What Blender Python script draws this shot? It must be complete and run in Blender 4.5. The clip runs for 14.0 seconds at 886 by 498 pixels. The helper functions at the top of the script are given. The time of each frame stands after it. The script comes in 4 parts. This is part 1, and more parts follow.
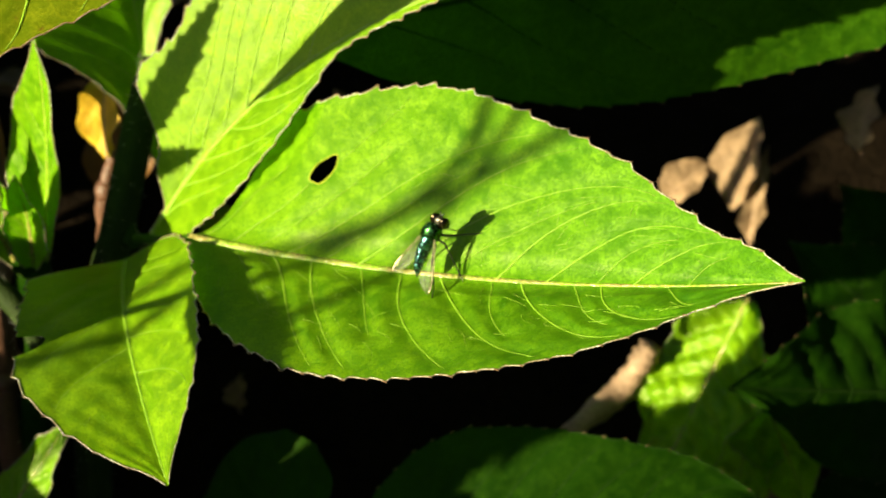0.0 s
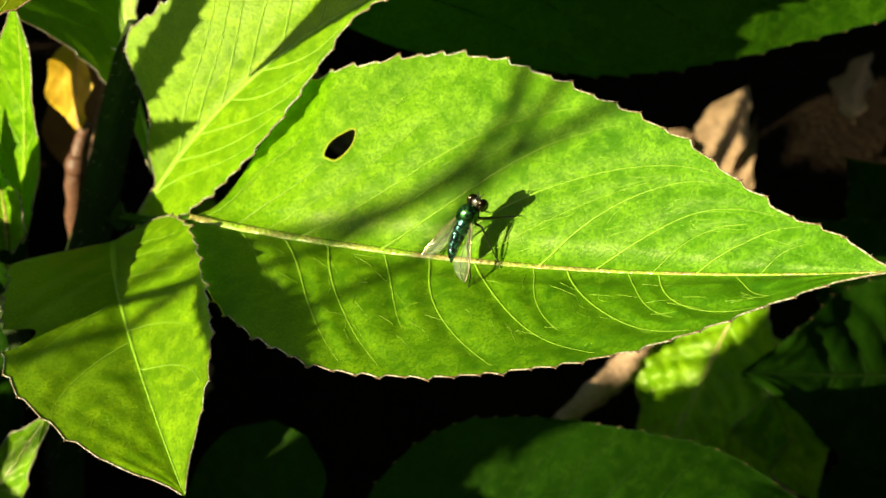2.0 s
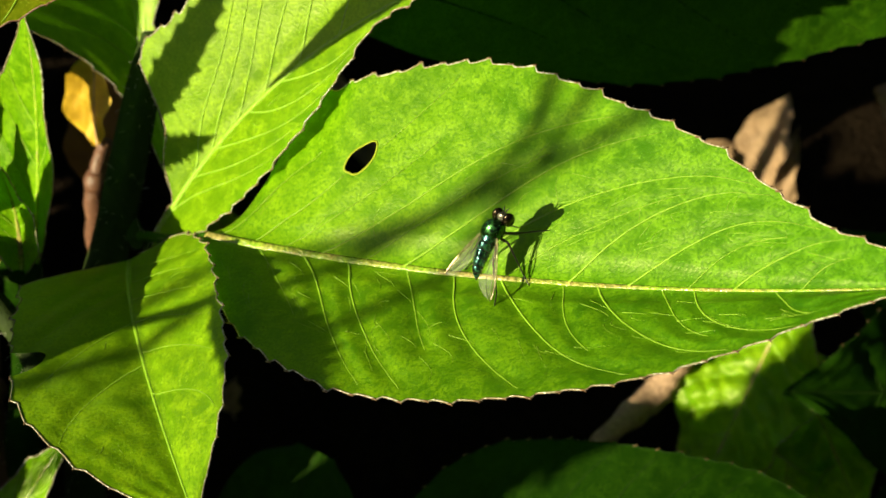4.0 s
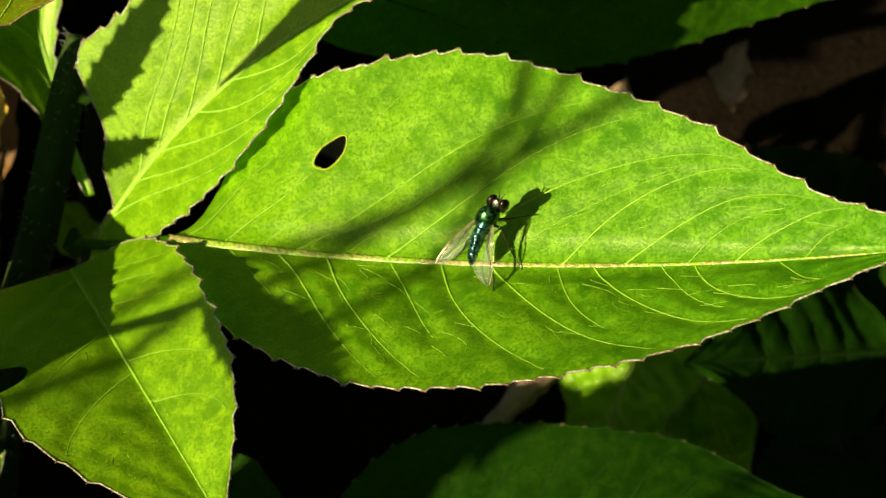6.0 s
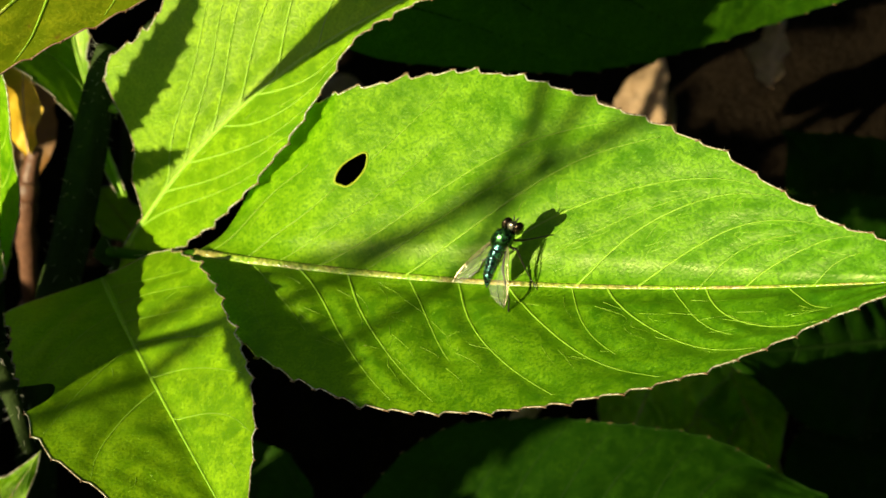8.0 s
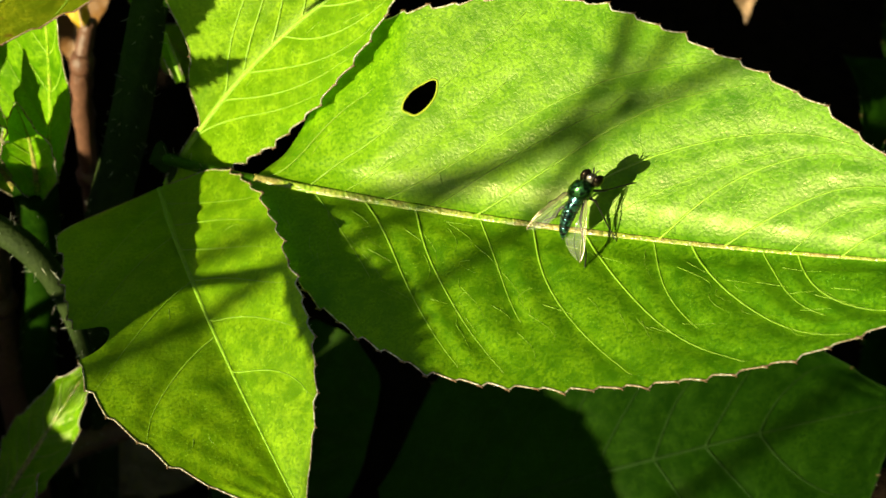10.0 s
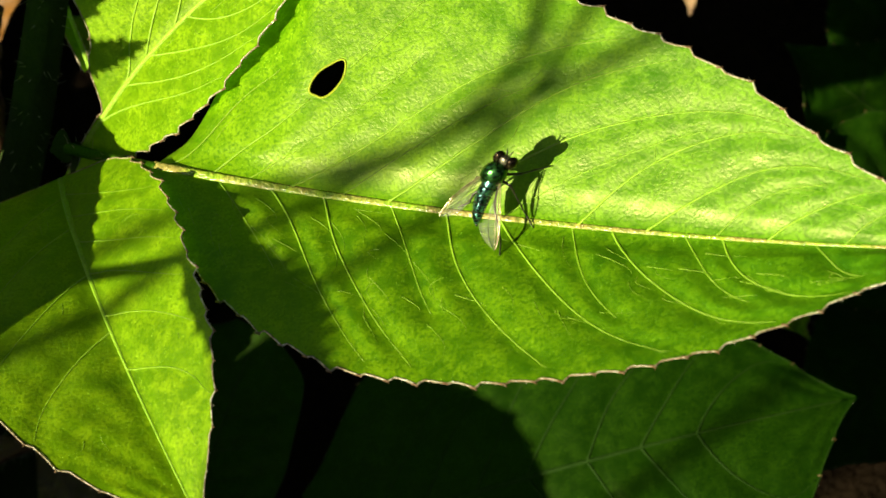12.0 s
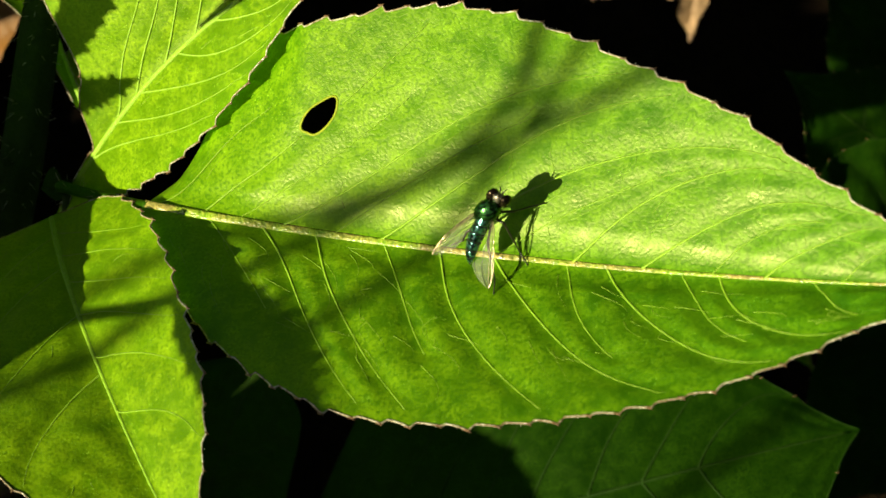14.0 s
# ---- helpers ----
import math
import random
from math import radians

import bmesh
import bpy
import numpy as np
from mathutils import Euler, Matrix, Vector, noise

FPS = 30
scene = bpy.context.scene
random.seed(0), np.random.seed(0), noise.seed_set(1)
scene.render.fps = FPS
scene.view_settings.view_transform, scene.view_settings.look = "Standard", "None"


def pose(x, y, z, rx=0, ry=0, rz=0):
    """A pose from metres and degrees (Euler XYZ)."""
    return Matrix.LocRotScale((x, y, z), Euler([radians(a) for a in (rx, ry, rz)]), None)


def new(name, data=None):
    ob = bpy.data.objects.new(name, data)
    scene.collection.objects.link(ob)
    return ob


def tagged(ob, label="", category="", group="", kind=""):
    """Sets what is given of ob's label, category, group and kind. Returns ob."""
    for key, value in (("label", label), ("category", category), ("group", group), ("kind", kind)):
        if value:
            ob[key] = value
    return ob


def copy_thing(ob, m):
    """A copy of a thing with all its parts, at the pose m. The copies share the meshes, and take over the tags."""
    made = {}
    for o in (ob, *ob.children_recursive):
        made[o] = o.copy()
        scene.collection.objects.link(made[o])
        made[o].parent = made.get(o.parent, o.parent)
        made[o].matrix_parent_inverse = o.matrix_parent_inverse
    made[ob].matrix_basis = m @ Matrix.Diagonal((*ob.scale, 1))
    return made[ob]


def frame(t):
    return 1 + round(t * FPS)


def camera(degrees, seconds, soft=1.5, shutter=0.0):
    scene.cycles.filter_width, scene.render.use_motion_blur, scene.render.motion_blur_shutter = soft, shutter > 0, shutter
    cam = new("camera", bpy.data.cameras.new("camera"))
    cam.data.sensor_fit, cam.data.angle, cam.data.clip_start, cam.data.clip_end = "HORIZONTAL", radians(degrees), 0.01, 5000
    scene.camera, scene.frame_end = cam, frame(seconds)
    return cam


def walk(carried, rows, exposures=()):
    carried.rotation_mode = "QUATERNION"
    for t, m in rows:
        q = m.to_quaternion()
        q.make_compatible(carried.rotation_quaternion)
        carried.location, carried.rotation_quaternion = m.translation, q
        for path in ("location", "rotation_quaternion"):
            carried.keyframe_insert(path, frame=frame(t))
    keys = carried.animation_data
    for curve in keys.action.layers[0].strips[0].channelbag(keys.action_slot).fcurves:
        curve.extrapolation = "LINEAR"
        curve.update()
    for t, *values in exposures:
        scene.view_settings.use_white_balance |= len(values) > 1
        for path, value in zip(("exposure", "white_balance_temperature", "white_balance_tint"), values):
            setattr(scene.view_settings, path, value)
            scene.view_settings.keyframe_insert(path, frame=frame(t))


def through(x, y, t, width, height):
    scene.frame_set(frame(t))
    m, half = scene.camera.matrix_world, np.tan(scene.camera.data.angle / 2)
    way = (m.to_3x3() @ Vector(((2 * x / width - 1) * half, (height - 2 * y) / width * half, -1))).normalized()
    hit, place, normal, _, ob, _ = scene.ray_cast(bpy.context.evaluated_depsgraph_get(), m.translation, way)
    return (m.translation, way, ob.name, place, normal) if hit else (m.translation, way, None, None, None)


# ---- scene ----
cam = camera(28.0, 14.0, soft=1.6)
PATH = [
    (0.0, pose(-0.000008, -0.079997, 0.171999, 39.8147, 0.1482, 0.1087)),
    (0.5, pose(-0.007873, -0.080338, 0.173725, 38.2470, -1.2561, -1.4902)),
    (1.0, pose(-0.010351, -0.080097, 0.173790, 38.2092, -2.2516, -2.6386)),
    (1.5, pose(-0.010681, -0.074880, 0.167894, 38.7382, -1.8719, -1.8609)),
    (2.0, pose(-0.008720, -0.072309, 0.164849, 38.6600, -2.3312, -2.0689)),
    (2.5, pose(-0.006214, -0.070471, 0.162644, 39.0041, -1.5360, -1.3826)),
    (3.0, pose(-0.005797, -0.069737, 0.161329, 38.8321, -0.8179, -0.7431)),
    (3.5, pose(-0.005153, -0.069995, 0.161516, 39.0318, -0.8360, -0.7694)),
    (3.7, pose(-0.005435, -0.069687, 0.161259, 39.1005, -0.7259, -0.8556)),
    (5.8, pose(-0.025697, -0.068116, 0.160508, 39.7714, -6.6228, -10.0585)),
    (6.0, pose(-0.025583, -0.068336, 0.160276, 39.6527, -6.7336, -10.2604)),
    (6.5, pose(-0.024253, -0.068011, 0.161266, 39.4821, -5.7967, -9.5316)),
    (7.0, pose(-0.024074, -0.068505, 0.161228, 39.7317, -5.0543, -9.1644)),
    (7.5, pose(-0.023078, -0.067945, 0.161930, 39.8301, -5.0449, -8.9413)),
    (8.0, pose(-0.022730, -0.065433, 0.165549, 37.1788, -5.1437, -8.9780)),
    (8.5, pose(-0.022535, -0.061316, 0.167839, 33.9427, -5.0097, -8.6983)),
    (8.7, pose(-0.022472, -0.059125, 0.168422, 32.1030, -4.5969, -8.2564)),
    (10.8, pose(-0.018363, -0.047930, 0.166506, 26.7457, -3.5940, -6.9690)),
    (11.0, pose(-0.017766, -0.048434, 0.165599, 26.6316, -3.9368, -7.6585)),
    (11.5, pose(-0.017405, -0.048742, 0.163599, 27.2350, -4.2790, -7.8509)),
    (12.0, pose(-0.016644, -0.048607, 0.162526, 27.8515, -4.2757, -7.8332)),
    (12.5, pose(-0.015878, -0.047723, 0.160857, 28.1184, -4.1340, -7.8769)),
    (13.0, pose(-0.015862, -0.047434, 0.161788, 28.4873, -4.0553, -7.9868)),
    (13.5, pose(-0.015513, -0.047486, 0.162425, 28.4853, -3.9629, -8.1205)),
    (14.0, pose(-0.015607, -0.047261, 0.161955, 28.5223, -3.8412, -8.1073)),
]
walk(cam, PATH, exposures=((0.0, 1.72), (0.5, 1.6), (1.0, 1.68), (3.0, 1.47), (6.0, 1.37), (7.5, 1.38), (8.5, 1.32), (11.0, 1.52), (12.5, 1.38), (14.0, 1.25)))
cam.data.dof.use_dof, cam.data.dof.focus_distance, cam.data.dof.aperture_fstop = True, 0.103, 95

# ---- light ----
SUN_FROM = Vector((-0.835, -0.400, 0.378)).normalized()
world = bpy.data.worlds.new("sky")
scene.world = world
world.use_nodes = True
sky = world.node_tree.nodes.new("ShaderNodeTexSky")
sky.sky_type, sky.sun_disc = "NISHITA", False
sky.sun_elevation = math.asin(SUN_FROM.z)
sky.sun_rotation = math.atan2(SUN_FROM.x, SUN_FROM.y)
back = world.node_tree.nodes["Background"]
back.inputs["Strength"].default_value = 0.044
world.node_tree.links.new(sky.outputs[0], back.inputs["Color"])
lamp = bpy.data.lights.new("sun", "SUN")
lamp.energy, lamp.angle, lamp.color = 5.0, radians(0.5), (1.0, 0.91, 0.56)
sun = new("sun", lamp)
sun.rotation_euler = (-SUN_FROM).to_track_quat("-Z", "Y").to_euler()
sun.location = SUN_FROM * 2.0

MM = 0.001

# ---- materials ----
def mat(name):
    m = bpy.data.materials.new(name)
    m.use_nodes = True
    return m, m.node_tree.nodes, m.node_tree.links, m.node_tree.nodes["Principled BSDF"]


def ramp(nodes, links, fac, stops):
    r = nodes.new("ShaderNodeValToRGB")
    while len(r.color_ramp.elements) < len(stops):
        r.color_ramp.elements.new(0.5)
    for e, (p, c) in zip(r.color_ramp.elements, stops):
        e.position, e.color = p, (*c, 1)
    links.new(fac, r.inputs["Fac"])
    return r.outputs["Color"]


def noise_tex(nodes, links, scale, detail=4.0, rough=0.55, coord=None, distortion=0.0):
    n = nodes.new("ShaderNodeTexNoise")
    n.inputs["Scale"].default_value, n.inputs["Detail"].default_value = scale, detail
    n.inputs["Roughness"].default_value, n.inputs["Distortion"].default_value = rough, distortion
    if coord is not None:
        links.new(coord, n.inputs["Vector"])
    return n.outputs["Fac"]


def mix_col(nodes, links, fac, a, b, blend="MIX"):
    x = nodes.new("ShaderNodeMix")
    x.data_type, x.blend_type = "RGBA", blend
    for sock, v in ((x.inputs[0], fac), (x.inputs[6], a), (x.inputs[7], b)):
        if isinstance(v, bpy.types.NodeSocket):
            links.new(v, sock)
        else:
            sock.default_value = v if isinstance(v, float) else (*v, 1)
    return x.outputs[2]


def bump(nodes, links, height, strength, distance, after=None):
    b = nodes.new("ShaderNodeBump")
    b.inputs["Strength"].default_value, b.inputs["Distance"].default_value = strength, distance
    links.new(height, b.inputs["Height"])
    if after is not None:
        links.new(after, b.inputs["Normal"])
    return b.outputs["Normal"]


def leaf_material(name, dark, light, through_col, part_through=0.45, rough=0.38, spots=None, gloss=0.22, tip_shade=False):
    """A leaf: softly mottled cuticle of fine cells with painted glints, faint veinlets, and light that comes through
    the blade.
    """
    m, nodes, links, p = mat(name)
    co = nodes.new("ShaderNodeTexCoord").outputs["Object"]
    big = noise_tex(nodes, links, 190, 3, 0.55, co)
    mid = noise_tex(nodes, links, 900, 3, 0.6, co)
    cell = noise_tex(nodes, links, 5200, 2, 0.55, co)
    pale = tuple(min(1, c * k) for c, k in zip(light, (1.6, 1.4, 1.3)))
    col = ramp(nodes, links, big, [(0.32, dark), (0.66, light)])
    col = mix_col(nodes, links, ramp(nodes, links, mid, [(0.42, (0, 0, 0)), (0.68, (0.8, 0.8, 0.8))]), col, pale)
    col = mix_col(nodes, links, ramp(nodes, links, cell, [(0.38, (0.85, 0.85, 0.85)), (0.54, (0, 0, 0))]), col, dark)
    # veinlets: thin broken lines of a net
    net = nodes.new("ShaderNodeTexVoronoi")
    net.feature = "DISTANCE_TO_EDGE"
    net.inputs["Scale"].default_value = 620
    wob = nodes.new("ShaderNodeVectorMath")
    wob.operation = "MULTIPLY_ADD"
    wn = nodes.new("ShaderNodeTexNoise")
    wn.inputs["Scale"].default_value = 700
    links.new(co, wn.inputs["Vector"])
    links.new(wn.outputs["Color"], wob.inputs[0])
    wob.inputs[1].default_value = (0.0018, 0.0018, 0.0018)
    links.new(co, wob.inputs[2])
    links.new(wob.outputs[0], net.inputs["Vector"])
    line = ramp(nodes, links, net.outputs["Distance"], [(0.0, (1, 1, 1)), (0.06, (0, 0, 0))])
    broken = ramp(nodes, links, noise_tex(nodes, links, 420, 2, 0.5, co), [(0.46, (0, 0, 0)), (0.68, (0.5, 0.5, 0.5))])
    col = mix_col(nodes, links, mix_col(nodes, links, 1.0, line, broken, "MULTIPLY"), col, pale)
    # glints painted into the colour as pale specks, smoother there too
    glint_speck = nodes.new("ShaderNodeTexVoronoi")
    glint_speck.inputs["Scale"].default_value = 5800
    links.new(co, glint_speck.inputs["Vector"])
    near = ramp(nodes, links, glint_speck.outputs["Distance"], [(0.10, (1, 1, 1)), (0.22, (0, 0, 0))])
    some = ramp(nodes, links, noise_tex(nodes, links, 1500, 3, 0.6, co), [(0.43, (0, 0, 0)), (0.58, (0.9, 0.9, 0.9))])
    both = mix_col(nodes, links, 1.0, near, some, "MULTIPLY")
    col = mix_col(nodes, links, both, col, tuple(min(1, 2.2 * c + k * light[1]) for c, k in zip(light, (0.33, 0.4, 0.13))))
    if spots:
        sp = noise_tex(nodes, links, 900, 2, 0.5, co)
        col = mix_col(nodes, links, ramp(nodes, links, sp, [(0.66, (0, 0, 0)), (0.72, (1, 1, 1))]), col, spots)
    if tip_shade:
        # fall-off of light towards the tip, painted into the colour; base also yellower
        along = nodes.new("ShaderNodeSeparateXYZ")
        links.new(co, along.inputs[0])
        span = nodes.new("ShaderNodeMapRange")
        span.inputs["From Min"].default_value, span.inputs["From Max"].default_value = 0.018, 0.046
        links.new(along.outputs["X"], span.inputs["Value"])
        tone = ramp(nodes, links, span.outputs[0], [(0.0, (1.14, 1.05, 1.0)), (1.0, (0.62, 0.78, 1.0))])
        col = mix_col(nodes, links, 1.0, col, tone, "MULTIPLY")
    links.new(col, p.inputs["Base Color"])
    p.inputs["Specular IOR Level"].default_value = gloss
    p.inputs["Specular Tint"].default_value = (1.0, 1.0, 0.45, 1)
    coarse = ramp(nodes, links, mid, [(0.3, (rough - 0.1,) * 3), (0.7, (rough + 0.1,) * 3)])
    links.new(mix_col(nodes, links, both, coarse, (0.13, 0.13, 0.13)), p.inputs["Roughness"])
    nrm = bump(nodes, links, mid, 0.06, 0.00012)
    nrm = bump(nodes, links, cell, 0.38, 0.00006, nrm)
    links.new(nrm, p.inputs["Normal"])
    tr = nodes.new("ShaderNodeBsdfTranslucent")
    tcol = mix_col(nodes, links, big, tuple(0.8 * c for c in through_col), tuple(min(1, 1.15 * c) for c in through_col))
    links.new(tcol, tr.inputs["Color"])
    links.new(nrm, tr.inputs["Normal"])
    mx = nodes.new("ShaderNodeMixShader")
    mx.inputs[0].default_value = part_through
    links.new(p.outputs[0], mx.inputs[1])
    links.new(tr.outputs[0], mx.inputs[2])
    links.new(mx.outputs[0], nodes["Material Output"].inputs["Surface"])
    return m


def rib_material(name, green, pale, brown, rough=0.22):
    """A midrib: yellow green with a crust of pale and brownish glinting cells."""
    m, nodes, links, p = mat(name)
    co = nodes.new("ShaderNodeTexCoord").outputs["Object"]
    cell = noise_tex(nodes, links, 4200, 2, 0.6, co)
    where = noise_tex(nodes, links, 260, 3, 0.6, co)
    col = ramp(nodes, links, cell, [(0.38, green), (0.62, pale)])
    tan = ramp(nodes, links, cell, [(0.36, tuple(0.5 * c for c in brown)), (0.6, brown)])
    col = mix_col(nodes, links, ramp(nodes, links, where, [(0.40, (0, 0, 0)), (0.57, (0.8, 0.8, 0.8))]), col, tan)
    links.new(col, p.inputs["Base Color"])
    p.inputs["Roughness"].default_value, p.inputs["Specular IOR Level"].default_value = rough, 0.5
    links.new(bump(nodes, links, cell, 0.8, 0.00016), p.inputs["Normal"])
    return m


def plain_material(name, a, b, scale, rough=0.6, bump_d=0.0002, through=None, spec=0.4):
    """Two mottled tones with fine relief; through: a share of light that passes."""
    m, nodes, links, p = mat(name)
    co = nodes.new("ShaderNodeTexCoord").outputs["Object"]
    n1, n2 = noise_tex(nodes, links, scale, 5, 0.6, co), noise_tex(nodes, links, scale * 7, 4, 0.6, co)
    col = mix_col(nodes, links, 0.4, ramp(nodes, links, n1, [(0.3, a), (0.7, b)]), ramp(nodes, links, n2, [(0.25, tuple(0.5 * c for c in a)), (0.75, tuple(min(1, 1.3 * c) for c in b))]))
    links.new(col, p.inputs["Base Color"])
    p.inputs["Roughness"].default_value, p.inputs["Specular IOR Level"].default_value = rough, spec
    links.new(bump(nodes, links, n2, 0.6, bump_d), p.inputs["Normal"])
    if through:
        tr = nodes.new("ShaderNodeBsdfTranslucent")
        links.new(col, tr.inputs["Color"])
        mx = nodes.new("ShaderNodeMixShader")
        mx.inputs[0].default_value = through
        links.new(p.outputs[0], mx.inputs[1])
        links.new(tr.outputs[0], mx.inputs[2])
        links.new(mx.outputs[0], nodes["Material Output"].inputs["Surface"])
    return m


LEAF = leaf_material("leaf_fresh", (0.056, 0.18, 0.001), (0.146, 0.335, 0.003), (0.22, 0.60, 0.002), 0.42, 0.38, gloss=0.36, tip_shade=True)
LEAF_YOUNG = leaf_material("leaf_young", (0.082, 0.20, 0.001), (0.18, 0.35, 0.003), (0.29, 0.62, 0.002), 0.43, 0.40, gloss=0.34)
# Dark leaf green, lowered further to hold the undergrowth's shade.
LEAF_DARK = leaf_material("leaf_dark", (0.004, 0.020, 0.0006), (0.009, 0.034, 0.001), (0.014, 0.062, 0.001), 0.27, 0.5, gloss=0.07)
# Kept low so that the shrub leaf's shaded part stays dark.
LEAF_MID = leaf_material("leaf_green", (0.012, 0.052, 0.001), (0.034, 0.105, 0.002), (0.06, 0.18, 0.001), 0.3, 0.5, gloss=0.12)
LEAF_YELLOW = leaf_material("leaf_yellowing", (0.14, 0.20, 0.004), (0.24, 0.29, 0.008), (0.36, 0.42, 0.004), 0.45, 0.5, spots=(0.2, 0.09, 0.015))
VEIN = plain_material("vein", (0.14, 0.30, 0.006), (0.26, 0.44, 0.02), 2600, 0.45, 0.0001)
MIDRIB = rib_material("midrib", (0.10, 0.23, 0.003), (0.27, 0.40, 0.02), (0.36, 0.26, 0.09))
RIM = plain_material("hole_rim", (0.30, 0.42, 0.008), (0.55, 0.60, 0.03), 1500, 0.5, 0.0001, 0.5)
# Veins dimmed to go with the darkened leaves.
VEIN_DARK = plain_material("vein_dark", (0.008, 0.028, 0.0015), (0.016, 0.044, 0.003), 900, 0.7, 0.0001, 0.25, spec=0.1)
MARGIN = rib_material("leaf_margin", (0.16, 0.13, 0.06), (0.46, 0.45, 0.34), (0.24, 0.17, 0.09), 0.25)
TOOTH = plain_material("tooth_tip", (0.05, 0.022, 0.008), (0.14, 0.075, 0.03), 1500, 0.5, 0.0001)
STEM = plain_material("green_stem", (0.010, 0.020, 0.003), (0.028, 0.045, 0.009), 500, 0.7, 0.0002, spec=0.12)
STEM_PINK = plain_material("pink_stem", (0.065, 0.027, 0.014), (0.14, 0.062, 0.035), 300, 0.5, 0.0002)
HAIR = plain_material("hair", (0.4, 0.38, 0.3), (0.55, 0.53, 0.45), 500, 0.4, 0.0001, 0.4)
# Soil tone taken almost to black to stand for deep shade.
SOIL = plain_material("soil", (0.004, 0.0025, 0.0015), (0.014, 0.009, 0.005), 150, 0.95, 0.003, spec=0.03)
DEAD = plain_material("dead_leaf", (0.16, 0.095, 0.05), (0.34, 0.215, 0.12), 120, 0.75, 0.0005, 0.15)
DEAD_YELLOW = plain_material("dead_leaf_yellow", (0.5, 0.26, 0.01), (0.8, 0.5, 0.02), 90, 0.6, 0.0004, 0.3)
DEAD_ORANGE = plain_material("dead_leaf_orange", (0.11, 0.04, 0.004), (0.2, 0.085, 0.008), 90, 0.6, 0.0004, 0.3)
STICK = plain_material("dry_stick", (0.14, 0.08, 0.05), (0.42, 0.27, 0.17), 260, 0.7, 0.0005)


# ---- building helpers: all lengths in millimetres ----
def part(name, verts, faces, material, parent, label="", smooth=True):
    """Links one mesh under a thing or a part; verts are places in the world, in millimetres."""
    top = parent
    while top is not None and top.parent is not None:
        top = top.parent
    o = np.array(top.location) / MM if top is not None else np.zeros(3)
    me = bpy.data.meshes.new(name)
    me.from_pydata([tuple(map(float, v)) for v in (np.asarray(verts, float) - o) * MM], [], [tuple(map(int, q)) for q in faces])
    me.materials.append(material)
    if smooth:
        me.polygons.foreach_set("use_smooth", [True] * len(me.polygons))
    me.update()
    ob = new(name, me)
    ob.parent = parent
    if label:
        tagged(ob, label)
    return ob


def thing(name, at, label, category, group="", kind=""):
    e = new(name)
    e.location = Vector(at) * MM
    e.empty_display_size = 0.005
    return tagged(e, label, category, group, kind)


def unit(v):
    v = np.asarray(v, float)
    return v / np.linalg.norm(v)


def spline(values, t):
    """Smooth values through evenly spaced stations at t in 0..1 (Catmull-Rom)."""
    v = np.asarray(values, float)
    n = len(v) - 1
    t = np.clip(np.asarray(t, float), 0, 1) * n
    i = np.clip(t.astype(int), 0, n - 1)
    f = t - i
    if v.ndim > 1:
        f = f[..., None]
    p0, p1, p2, p3 = v[np.clip(i - 1, 0, n)], v[i], v[i + 1], v[np.clip(i + 2, 0, n)]
    return 0.5 * (2 * p1 + (p2 - p0) * f + (2 * p0 - 5 * p1 + 4 * p2 - p3) * f**2 + (3 * p1 - p0 - 3 * p2 + p3) * f**3)


def tube(points, radii, sides=8, cap=True, squash=None):
    """Verts and faces of a tube along points."""
    pts = np.asarray(points, float)
    n = len(pts)
    radii = np.broadcast_to(radii, (n,))
    tan = np.gradient(pts, axis=0)
    tan /= np.linalg.norm(tan, axis=1, keepdims=True) + 1e-12
    a = np.cross(tan[0], (0.31, 0.11, 0.94))
    a = a / np.linalg.norm(a)
    vs, fs = [], []
    ang = np.arange(sides) / sides * 2 * math.pi
    for i in range(n):
        a = a - tan[i] * (a @ tan[i])
        a = a / np.linalg.norm(a)
        b = np.cross(tan[i], a)
        vs.append(pts[i] + radii[i] * (np.outer(np.cos(ang), a) + np.outer(np.sin(ang), b)))
    for i in range(n - 1):
        for j in range(sides):
            k = (j + 1) % sides
            fs.append((i * sides + j, i * sides + k, (i + 1) * sides + k, (i + 1) * sides + j))
    if cap:
        fs.append(tuple(range(sides))[::-1])
        fs.append(tuple((n - 1) * sides + j for j in range(sides)))
    return np.concatenate(vs), fs


def join(pieces):
    vs, fs, k = [], [], 0
    for v, f in pieces:
        vs.append(np.asarray(v, float))
        fs += [tuple(i + k for i in q) for q in f]
        k += len(v)
    return np.concatenate(vs), fs


